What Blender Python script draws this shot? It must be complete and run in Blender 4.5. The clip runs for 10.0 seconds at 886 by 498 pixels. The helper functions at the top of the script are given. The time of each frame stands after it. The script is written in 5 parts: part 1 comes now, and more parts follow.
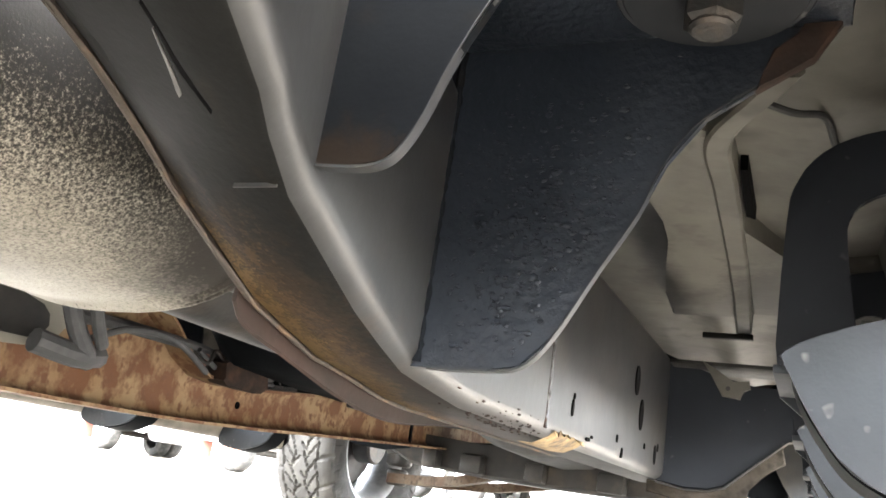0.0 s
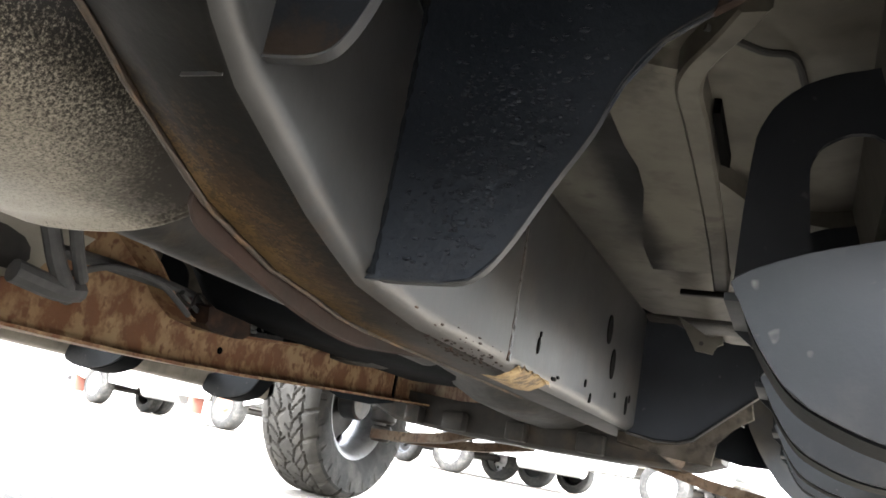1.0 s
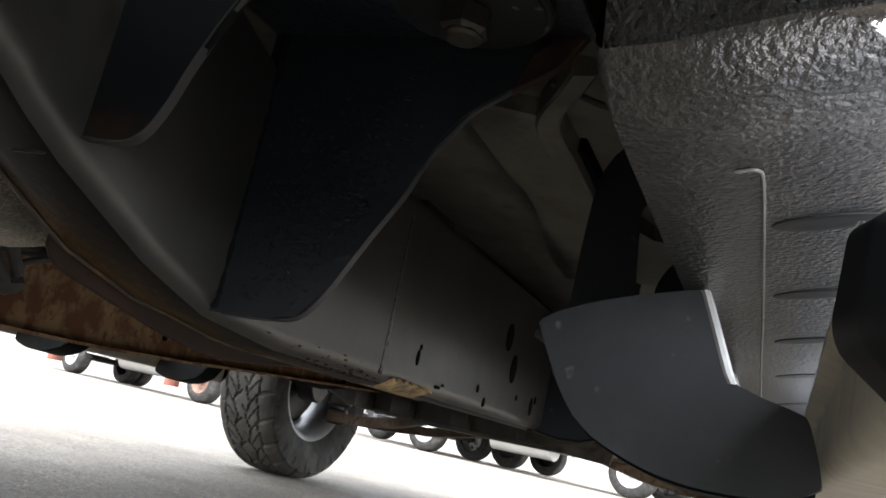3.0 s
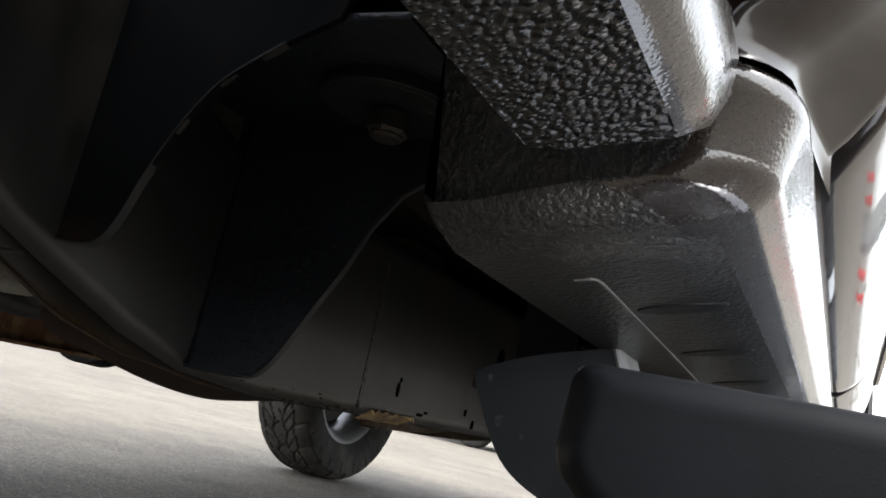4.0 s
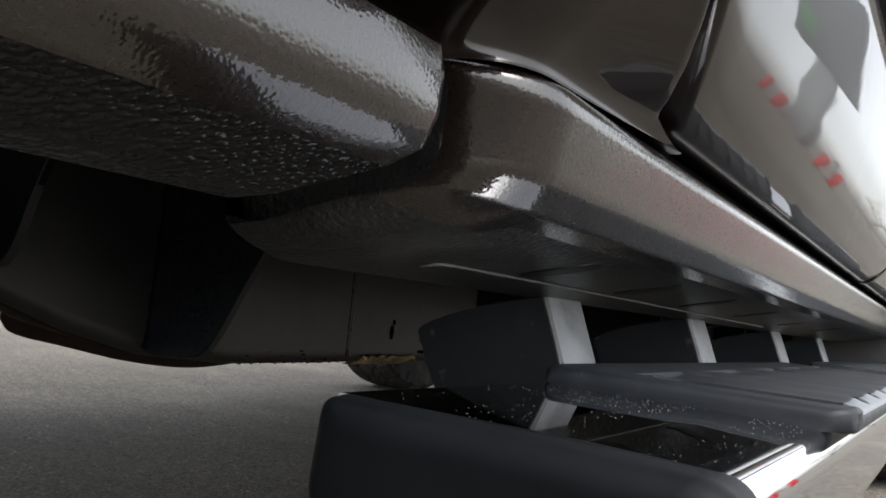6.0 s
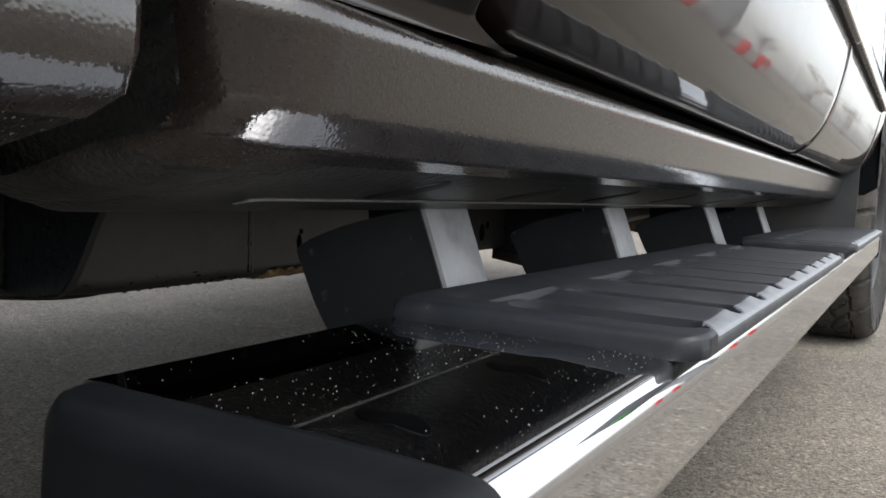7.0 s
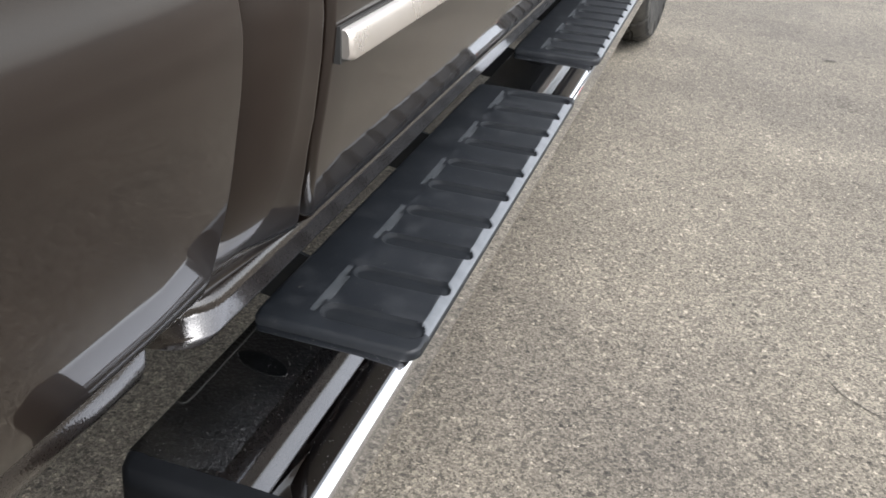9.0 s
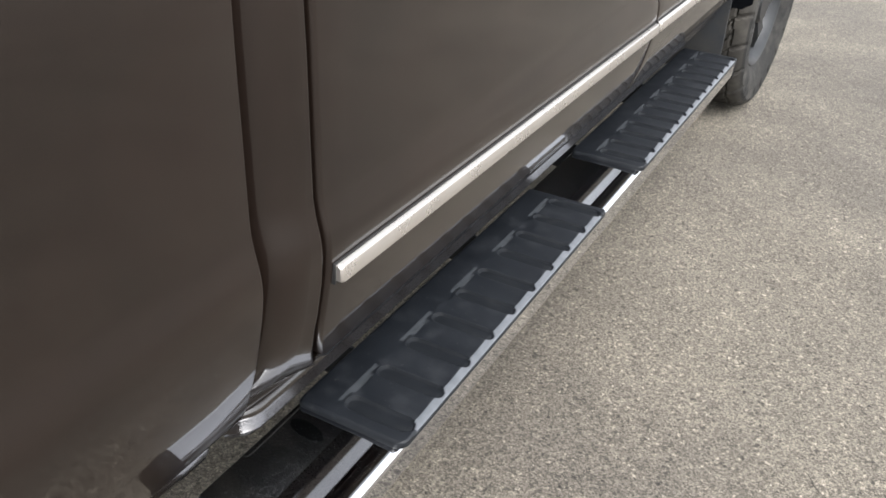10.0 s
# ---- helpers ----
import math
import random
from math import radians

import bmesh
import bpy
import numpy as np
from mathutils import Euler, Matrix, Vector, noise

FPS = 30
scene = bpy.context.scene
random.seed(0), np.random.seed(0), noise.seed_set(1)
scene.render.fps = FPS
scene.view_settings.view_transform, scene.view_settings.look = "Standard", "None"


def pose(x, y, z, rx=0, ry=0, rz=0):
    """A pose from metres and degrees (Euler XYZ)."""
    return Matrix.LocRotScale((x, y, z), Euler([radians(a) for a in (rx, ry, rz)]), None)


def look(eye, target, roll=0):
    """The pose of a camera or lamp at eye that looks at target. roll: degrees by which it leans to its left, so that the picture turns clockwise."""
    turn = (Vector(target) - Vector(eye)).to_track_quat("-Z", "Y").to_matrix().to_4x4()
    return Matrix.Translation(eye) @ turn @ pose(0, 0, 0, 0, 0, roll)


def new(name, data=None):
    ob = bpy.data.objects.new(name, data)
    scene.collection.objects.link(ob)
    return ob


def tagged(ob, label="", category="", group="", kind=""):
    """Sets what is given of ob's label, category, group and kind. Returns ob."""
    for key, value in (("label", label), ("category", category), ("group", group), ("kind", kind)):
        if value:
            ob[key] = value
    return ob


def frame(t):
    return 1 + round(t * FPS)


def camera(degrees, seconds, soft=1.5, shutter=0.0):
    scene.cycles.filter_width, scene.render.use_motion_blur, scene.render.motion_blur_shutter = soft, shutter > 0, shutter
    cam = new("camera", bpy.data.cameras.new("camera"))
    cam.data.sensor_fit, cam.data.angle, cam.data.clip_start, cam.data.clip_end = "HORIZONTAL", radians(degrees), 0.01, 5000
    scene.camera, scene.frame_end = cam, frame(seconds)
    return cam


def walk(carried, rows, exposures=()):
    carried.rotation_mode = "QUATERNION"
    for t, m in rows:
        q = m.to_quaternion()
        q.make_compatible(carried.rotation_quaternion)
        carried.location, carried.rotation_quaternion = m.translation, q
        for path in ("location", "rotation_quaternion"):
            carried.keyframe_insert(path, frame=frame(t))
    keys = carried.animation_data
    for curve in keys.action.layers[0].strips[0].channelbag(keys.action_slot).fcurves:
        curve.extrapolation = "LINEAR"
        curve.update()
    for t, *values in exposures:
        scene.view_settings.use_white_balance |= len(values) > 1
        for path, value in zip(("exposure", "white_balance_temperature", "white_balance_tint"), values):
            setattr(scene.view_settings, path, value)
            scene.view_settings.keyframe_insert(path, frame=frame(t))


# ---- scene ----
cam = camera(55.2, 10.0, soft=1.65)

PATH = [
    (0, (0.697, 0.01, 0.256), (-0.136, 1.747, 0.794), 8.9),
    (0.5, (0.704, 0.002, 0.237), (-0.123, 1.755, 0.73), 9.4),
    (1, (0.724, 0.025, 0.227), (-0.099, 1.787, 0.696), 10.7),
    (1.5, (0.745, 0.043, 0.223), (-0.098, 1.801, 0.671), 12.2),
    (2, (0.765, 0.038, 0.229), (-0.034, 1.821, 0.656), 11.9),
    (2.2, (0.773, 0.025, 0.232), (-0.003, 1.819, 0.658), 11.8),
    (3.3, (0.876, -0.025, 0.294), (0.082, 1.76, 0.722), 12.3),
    (3.5, (0.894, -0.038, 0.307), (0.103, 1.747, 0.736), 11.7),
    (4, (0.95, -0.062, 0.327), (0.053, 1.682, 0.717), 12.5),
    (4.5, (0.987, -0.068, 0.357), (-0.003, 1.645, 0.651), 11.1),
    (4.8, (0.997, -0.05, 0.371), (-0.011, 1.659, 0.626), 7.7),
    (5, (1.017, -0.049, 0.375), (-0.03, 1.642, 0.585), 8.8),
    (5.2, (1.021, -0.049, 0.381), (-0.027, 1.644, 0.565), 9.1),
    (6.3, (1.068, 0.012, 0.41), (0.024, 1.717, 0.466), 5.2),
    (6.5, (1.067, 0.028, 0.421), (0.069, 1.761, 0.409), 5.2),
    (7, (1.095, 0.064, 0.429), (0.121, 1.804, 0.273), 2.8),
    (7.5, (1.115, 0.103, 0.467), (0.257, 1.822, -0.09), 2.4),
    (8, (1.129, 0.024, 0.536), (0.369, 1.701, -0.245), 2.9),
    (8.5, (1.156, -0.084, 0.604), (0.607, 1.64, -0.248), 4.1),
    (9, (1.208, -0.138, 0.809), (0.706, 1.535, -0.166), 3.6),
    (9.5, (1.265, -0.171, 1.022), (0.725, 1.453, -0.012), 3.3),
    (10, (1.402, -0.241, 1.104), (0.615, 1.294, 0.091), 3.4),
]
EXPOSURE = [(0, 5.35), (0.5, 4.65), (1, 4.3), (1.5, 3.85), (2, 3.1), (3.5, 1.92), (4.0, 1.25), (4.5, 0.7), (5.0, 0.94), (6.3, 0.37), (7.5, 0.63), (8.5, 0.77), (10, 0.7)]
walk(cam, [(t, look(eye, target, roll)) for t, eye, target, roll in PATH], EXPOSURE)

# ---- light ----
world = bpy.data.worlds.new("world")
scene.world = world
world.use_nodes = True
wn, wl = world.node_tree.nodes, world.node_tree.links
sky = wn.new("ShaderNodeTexSky")
sky.sky_type, sky.sun_disc = "NISHITA", False
sky.sun_elevation, sky.sun_rotation = radians(58), radians(120)
sky.air_density, sky.dust_density, sky.ozone_density = 1.0, 3.0, 1.0
grey = wn.new("ShaderNodeHueSaturation")
grey.inputs["Saturation"].default_value = 0.22
wl.new(sky.outputs["Color"], grey.inputs["Color"])
wl.new(grey.outputs["Color"], wn["Background"].inputs["Color"])
wn["Background"].inputs["Strength"].default_value = 0.40
sun = new("sun", bpy.data.lights.new("sun", "SUN"))
sun.data.energy, sun.data.angle, sun.data.color = 0.7, radians(35), (1.0, 0.97, 0.93)
sun.matrix_world = look((14, -8, 25), (0, 0, 0))


# ---- materials ----
def surface(name, c1, c2, scale=20.0, rough=0.5, rough2=None, metal=0.0, bump=0.0, bump_scale=200.0, coat=0.0,
            spots=None, spot_scale=60.0, spot_size=0.45, spot_edge=0.08, stain=None, stain_scale=6.0, stain_at=0.55, stain_edge=0.12,
            stretch=(1, 1, 1), bump_dist=0.002, spec=0.5):
    m = bpy.data.materials.new(name)
    m.use_nodes = True
    n, l = m.node_tree.nodes, m.node_tree.links
    b = n["Principled BSDF"]
    co = n.new("ShaderNodeTexCoord")
    mp = n.new("ShaderNodeMapping")
    mp.inputs["Scale"].default_value = stretch
    l.new(co.outputs["Object"], mp.inputs["Vector"])

    def nz(s, detail=4.0, rg=0.55):
        t = n.new("ShaderNodeTexNoise")
        t.inputs["Scale"].default_value, t.inputs["Detail"].default_value, t.inputs["Roughness"].default_value = s, detail, rg
        l.new(mp.outputs["Vector"], t.inputs["Vector"])
        return t.outputs["Fac"]

    def step(src, at, edge):
        r = n.new("ShaderNodeMapRange")
        r.inputs["From Min"].default_value, r.inputs["From Max"].default_value = at - edge, at + edge
        l.new(src, r.inputs["Value"])
        return r.outputs["Result"]

    def mix(f, a, c):
        x = n.new("ShaderNodeMix")
        x.data_type = "RGBA"
        l.new(f, x.inputs["Factor"])
        for s, v in ((x.inputs["A"], a), (x.inputs["B"], c)):
            if isinstance(v, tuple):
                s.default_value = (*v, 1)
            else:
                l.new(v, s)
        return x.outputs["Result"]

    base = nz(scale)
    col = mix(step(base, 0.5, 0.22), c1, c2)
    if stain:
        col = mix(step(nz(stain_scale, 7.0, 0.62), stain_at, stain_edge), col, stain)
    if spots:
        col = mix(step(nz(spot_scale, 2.0), spot_size, spot_edge), col, spots)
    l.new(col, b.inputs["Base Color"])
    b.inputs["Metallic"].default_value = metal
    b.inputs["Specular IOR Level"].default_value = spec
    b.inputs["Coat Weight"].default_value = coat
    b.inputs["Coat Roughness"].default_value = 0.03
    r = n.new("ShaderNodeMapRange")
    r.inputs["To Min"].default_value, r.inputs["To Max"].default_value = rough, rough2 if rough2 is not None else rough * 1.3
    l.new(nz(scale * 2.3), r.inputs["Value"])
    l.new(r.outputs["Result"], b.inputs["Roughness"])
    if bump:
        bp = n.new("ShaderNodeBump")
        bp.inputs["Strength"].default_value, bp.inputs["Distance"].default_value = bump, bump_dist
        l.new(nz(bump_scale, 3.0), bp.inputs["Height"])
        l.new(bp.outputs["Normal"], b.inputs["Normal"])
        if coat:
            l.new(bp.outputs["Normal"], b.inputs["Coat Normal"])
    return m


PAINT = surface("dark_paint", (0.0066, 0.0046, 0.0037), (0.0096, 0.0068, 0.0055), 900, 0.3, 0.36, 0.0, 0.06, 9, coat=0.86, bump_dist=0.004, stain=(0.0135, 0.0086, 0.0066), stain_scale=3.5, stain_at=0.56, stain_edge=0.2, spec=0.1)
LIPGUARD = surface("coarse_chip_guard", (0.0035, 0.0033, 0.0032), (0.0065, 0.006, 0.0056), 300, 0.22, 0.30, 0.0, 1.0, 125, coat=0.28, bump_dist=0.0042, spec=0.28)
SEALER = surface("pale_sealer", (0.055, 0.055, 0.054), (0.085, 0.085, 0.082), 60, 0.5, 0.6)
DISH = surface("smooth_black_dish", (0.0026, 0.0034, 0.0046), (0.0042, 0.0052, 0.0066), 30, 0.45, 0.55, spec=0.25)
SILLUNDER = surface("sill_underside_coat", (0.0058, 0.0060, 0.0066), (0.0120, 0.0122, 0.0126), 40, 0.28, 0.40, 0, 0.9, 250, bump_dist=0.0020, stain=(0.030, 0.029, 0.027), stain_scale=18, stain_at=0.63, spec=0.42)
GUARD = surface("chip_guard_paint", (0.0086, 0.0060, 0.0049), (0.0130, 0.0096, 0.0080), 300, 0.24, 0.32, 0.0, 0.5, 185, coat=1.0, bump_dist=0.0006, spec=0.3)
GUARD.node_tree.nodes["Principled BSDF"].inputs["Coat IOR"].default_value = 1.58


def droplets(m, scale, strength, dist):
    """Round beads of sprayed coating in place of plain grain."""
    n, l = m.node_tree.nodes, m.node_tree.links
    bp = n["Principled BSDF"].inputs["Normal"].links[0].from_node
    co = n.new("ShaderNodeTexCoord")
    v = n.new("ShaderNodeTexVoronoi")
    v.feature = "SMOOTH_F1"
    v.inputs["Scale"].default_value, v.inputs["Smoothness"].default_value = scale, 0.6
    l.new(co.outputs["Object"], v.inputs["Vector"])
    k = n.new("ShaderNodeMath")
    k.operation = "MULTIPLY"
    k.inputs[1].default_value = -1.0
    l.new(v.outputs["Distance"], k.inputs[0])
    l.new(k.outputs["Value"], bp.inputs["Height"])
    bp.inputs["Strength"].default_value, bp.inputs["Distance"].default_value = strength, dist


droplets(LIPGUARD, 340, 1.0, 0.0026)
droplets(GUARD, 560, 0.5, 0.00018)
UNDER = surface("undercoat", (0.0014, 0.0019, 0.0027), (0.0030, 0.0037, 0.0047), 14, 0.7, 0.85, 0, 0.15, 240, spots=(0.0050, 0.0047, 0.0044), spot_scale=40, spot_size=0.70, spot_edge=0.10, bump_dist=0.001, spec=0.05)
CHROME = surface("polished_steel", (0.66, 0.67, 0.70), (0.72, 0.73, 0.75), 30, 0.018, 0.04, 1.0)
PLASTIC = surface("black_plastic", (0.0024, 0.0029, 0.0038), (0.0048, 0.0055, 0.0068), 25, 0.45, 0.6, 0, 0.2, 1200, bump_dist=0.0003, spec=0.14)
HOLE = surface("black_void", (0.0008, 0.0008, 0.0009), (0.0012, 0.0012, 0.0013), 20, 0.9, 0.95, spec=0.05)
WASHER = surface("grimy_washer_steel", (0.0046, 0.0053, 0.0066), (0.0080, 0.0091, 0.0108), 16, 0.55, 0.7, 0, 0.1, 300, spots=(0.045, 0.045, 0.045), spot_scale=70, spot_size=0.735, spot_edge=0.02, bump_dist=0.0005, spec=0.2)
WEBEDGE = surface("worn_plate_edge", (0.0100, 0.0112, 0.0132), (0.0165, 0.0178, 0.0200), 40, 0.5, 0.6, 0.2, 0.2, 300, stain=(0.022, 0.021, 0.019), stain_scale=50, stain_at=0.56, bump_dist=0.0005, spec=0.3)
DARKRUST = surface("dark_brown_rust", (0.0085, 0.0055, 0.0045), (0.018, 0.0105, 0.0075), 40, 0.7, 0.85, 0, 0.4, 200, stain=(0.032, 0.016, 0.009), stain_scale=30, stain_at=0.6, bump_dist=0.001, spec=0.15)
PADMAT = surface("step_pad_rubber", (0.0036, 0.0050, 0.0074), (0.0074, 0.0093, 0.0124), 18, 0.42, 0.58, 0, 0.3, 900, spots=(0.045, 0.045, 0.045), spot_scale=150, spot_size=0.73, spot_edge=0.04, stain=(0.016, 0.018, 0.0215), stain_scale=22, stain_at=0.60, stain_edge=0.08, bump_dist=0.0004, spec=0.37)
PADMARK = surface("pale_pad_mark", (0.026, 0.030, 0.034), (0.040, 0.044, 0.050), 60, 0.6, 0.7, 0, 0.2, 900, bump_dist=0.0003, spec=0.15)
BRACKET = surface("bracket_powder_coat", (0.0165, 0.0190, 0.0222), (0.0260, 0.0288, 0.0330), 9, 0.5, 0.65, 0, 0.3, 220, spots=(0.080, 0.080, 0.079), spot_scale=58, spot_size=0.725, spot_edge=0.045, stain=(0.036, 0.038, 0.041), stain_scale=13, stain_at=0.66, stain_edge=0.10, bump_dist=0.0006, spec=0.15)
FLANGE = surface("galvanised_flange", (0.22, 0.228, 0.238), (0.30, 0.31, 0.32), 30, 0.42, 0.55, 0.3, 0.08, 300, stain=(0.15, 0.152, 0.155), stain_scale=25, stain_at=0.62)
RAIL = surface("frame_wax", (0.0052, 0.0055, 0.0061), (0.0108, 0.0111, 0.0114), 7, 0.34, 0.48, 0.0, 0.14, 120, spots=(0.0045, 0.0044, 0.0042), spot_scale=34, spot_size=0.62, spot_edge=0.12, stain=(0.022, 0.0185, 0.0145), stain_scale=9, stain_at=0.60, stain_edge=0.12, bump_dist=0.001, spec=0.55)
RAILRUST = surface("dark_rusty_frame_wax", (0.0036, 0.0036, 0.0034), (0.0066, 0.0064, 0.0060), 9, 0.5, 0.65, 0.0, 0.25, 160, stain=(0.020, 0.014, 0.0085), stain_scale=34, stain_at=0.66, stain_edge=0.1, bump_dist=0.001, spec=0.07)
EDGERUST = surface("edge_rust", (0.01716, 0.01254, 0.00891), (0.033, 0.02178, 0.0132), 40, 0.6, 0.9, 0, 0.6, 240, stain=(0.0759, 0.04092, 0.0165), stain_scale=40, stain_at=0.61, stain_edge=0.10, bump_dist=0.0015)
BROWNPLATE = surface("red_brown_primer_plate", (0.0125, 0.0072, 0.0056), (0.021, 0.0122, 0.0094), 12, 0.6, 0.75, 0, 0.2, 160, stain=(0.010, 0.0075, 0.0062), stain_scale=16, stain_at=0.56, bump_dist=0.001, spec=0.15)
DUSTYTAN = surface("dust_caked_steel", (0.026, 0.022, 0.018), (0.046, 0.040, 0.033), 18, 0.75, 0.9, 0, 0.5, 90, spots=(0.012, 0.010, 0.008), spot_scale=45, spot_size=0.58, spot_edge=0.08, stain=(0.018, 0.014, 0.010), stain_scale=20, stain_at=0.53, bump_dist=0.003, spec=0.1)
BOARDBACK = surface("dull_dusty_bar_back", (0.165, 0.150, 0.122), (0.215, 0.198, 0.165), 22, 0.6, 0.7, 0.0, 0.25, 160, stain=(0.13, 0.12, 0.10), stain_scale=18, stain_at=0.58, bump_dist=0.001, spec=0.3)
CASTARM = surface("rusty_cast_steel", (0.050, 0.036, 0.024), (0.088, 0.066, 0.045), 16, 0.7, 0.85, 0.1, 0.5, 110, spots=(0.028, 0.017, 0.010), spot_scale=60, spot_size=0.58, spot_edge=0.08, stain=(0.045, 0.024, 0.012), stain_scale=12, stain_at=0.52, bump_dist=0.003, spec=0.2)
TREAD = surface("dusty_tread_rubber", (0.036, 0.034, 0.031), (0.055, 0.052, 0.047), 25, 0.85, 0.95, 0, 0.2, 300, stain=(0.075, 0.070, 0.062), stain_scale=12, stain_at=0.6, spec=0.1)
BARREL = surface("dull_alloy_barrel", (0.20, 0.205, 0.21), (0.27, 0.275, 0.28), 16, 0.35, 0.5, 0.5, stain=(0.10, 0.10, 0.10), stain_scale=10, stain_at=0.6)
FLAPRED = surface("faded_flap_red", (0.20, 0.075, 0.055), (0.26, 0.10, 0.075), 8, 0.7)
# groove rubber duller than the lands, which stands in for shade in the grooves
PADGROOVE = surface("shaded_groove_rubber", (0.0044, 0.0057, 0.0078), (0.0076, 0.0093, 0.0118), 24, 0.62, 0.74, 0, 0.3, 900, stain=(0.013, 0.0145, 0.0165), stain_scale=30, stain_at=0.62, bump_dist=0.0004, spec=0.17)
# pale colour puts the sky's sheen on the chamfers between groove ends
PADPALE = surface("sheen_pad_edge", (0.070, 0.077, 0.087), (0.105, 0.113, 0.125), 60, 0.30, 0.42, 0, 0.2, 900, bump_dist=0.0003, spec=0.5)
RUST = surface("orange_rust", (0.15, 0.095, 0.04), (0.25, 0.18, 0.085), 90, 0.8, 0.95, 0, 0.6, 300, stain=(0.045, 0.03, 0.018), stain_scale=60, stain_at=0.56, stain_edge=0.08)
LEFTRAIL = surface("rusted_rail", (0.155, 0.092, 0.042), (0.225, 0.160, 0.090), 10, 0.7, 0.9, 0, 0.3, 180, spots=(0.085, 0.034, 0.012), spot_scale=48, spot_size=0.585, spot_edge=0.06, stain=(0.092, 0.036, 0.012), stain_scale=15, stain_at=0.515, stain_edge=0.06, stretch=(1, 1, 0.8))
BLACKWEB = surface("bumpy_undercoating", (0.0058, 0.0076, 0.0108), (0.0094, 0.0118, 0.0160), 20, 0.30, 0.46, 0, 0.55, 150, bump_dist=0.0022, spec=0.24)
NAVY = surface("blue_black_coating", (0.0050, 0.0064, 0.0090), (0.0085, 0.0104, 0.0138), 14, 0.42, 0.6, 0, 0.1, 200, spots=(0.030, 0.031, 0.034), spot_scale=60, spot_size=0.72, spot_edge=0.03, bump_dist=0.0008, spec=0.2)
MUFFLER = surface("dirty_muffler", (0.290, 0.270, 0.228), (0.380, 0.358, 0.308), 9, 0.40, 0.55, 0.12, 0.1, 500, spots=(0.045, 0.037, 0.028), spot_scale=300, spot_size=0.70, spot_edge=0.04, stain=(0.16, 0.142, 0.112), stain_scale=3.4, stain_at=0.60, stain_edge=0.16, spec=0.25)
PRIMER = surface("underbody_primer", (0.070, 0.067, 0.057), (0.096, 0.091, 0.077), 6, 0.45, 0.6, 0, 0.1, 90, spots=(0.040, 0.037, 0.031), spot_scale=22, spot_size=0.63, spot_edge=0.1, stain=(0.030, 0.028, 0.024), stain_scale=5, stain_at=0.57, stain_edge=0.16, spec=0.3)
DARKMETAL = surface("grimy_dark_metal", (0.00792, 0.00759, 0.00726), (0.02244, 0.02046, 0.01782), 18, 0.5, 0.7, 0.2, 0.3, 120, stain=(0.0462, 0.033, 0.02112), stain_scale=12, stain_at=0.62)
TYRE = surface("tyre_rubber", (0.015, 0.015, 0.015), (0.028, 0.0275, 0.026), 25, 0.75, 0.9, 0, 0.2, 400, stain=(0.058, 0.055, 0.05), stain_scale=9, stain_at=0.6, spec=0.2)
RIM = surface("wheel_alloy", (0.020, 0.021, 0.023), (0.034, 0.036, 0.038), 20, 0.35, 0.5, 0.5)
TRIM = surface("bright_trim", (0.60, 0.565, 0.53), (0.66, 0.625, 0.59), 10, 0.24, 0.32, 0.85)
GRIT = surface("pale_grit", (0.08, 0.08, 0.08), (0.20, 0.195, 0.19), 300, 0.8)
RUBBER = surface("black_rubber", (0.008, 0.008, 0.008), (0.014, 0.014, 0.014), 40, 0.6, 0.8)
LINER = surface("wheel_liner_plastic", (0.032, 0.035, 0.039), (0.048, 0.051, 0.055), 9, 0.6, 0.75, 0, 0.1, 120, stain=(0.060, 0.057, 0.052), stain_scale=7, stain_at=0.58, spec=0.15)
SIGNGREEN = surface("green_sign_face", (0.008, 0.13, 0.014), (0.012, 0.17, 0.02), 3, 0.4, 0.5)
POLEGREY = surface("grey_painted_column", (0.16, 0.165, 0.165), (0.20, 0.205, 0.205), 3, 0.6, 0.7)
SIGNDARK = surface("dark_sign_box", (0.05, 0.052, 0.055), (0.07, 0.072, 0.075), 4, 0.5, 0.6)
BOLLARDRED = surface("red_paint", (0.55, 0.02, 0.025), (0.62, 0.03, 0.035), 6, 0.5, 0.6)
BARK = surface("grey_bark", (0.10, 0.085, 0.07), (0.16, 0.14, 0.12), 8, 0.9)
DIMSEAM = surface("worn_seam_metal", (0.024, 0.024, 0.023), (0.040, 0.039, 0.037), 120, 0.5, 0.6, 0.2)
REDPLUG = surface("faded_red_plastic", (0.11, 0.030, 0.020), (0.17, 0.055, 0.038), 90, 0.6, stain=(0.05, 0.02, 0.014), stain_scale=60, stain_at=0.52)
BOLT = surface("weathered_bolt", (0.0070, 0.0070, 0.0070), (0.0170, 0.0162, 0.0150), 90, 0.5, 0.65, 0.3, 0.3, 400, stain=(0.033, 0.02244, 0.01452), stain_scale=60, stain_at=0.64)
BEIGE = surface("dirty_beige_plastic", (0.1716, 0.1617, 0.132), (0.2112, 0.198, 0.165), 14, 0.5, 0.65, 0, 0.1, 90)
HOSE = surface("dusty_hose", (0.0231, 0.02442, 0.0264), (0.0462, 0.0462, 0.0462), 30, 0.6, 0.8)
GLASS = surface("dark_glass", (0.01, 0.012, 0.013), (0.014, 0.016, 0.017), 5, 0.03, 0.05)
WHITECAR = surface("white_car_paint", (0.72, 0.72, 0.71), (0.78, 0.78, 0.77), 5, 0.25, 0.3, coat=0.8)
SILVERCAR = surface("silver_car_paint", (0.42, 0.43, 0.44), (0.50, 0.51, 0.52), 5, 0.3, 0.35, 0.5, coat=0.8)
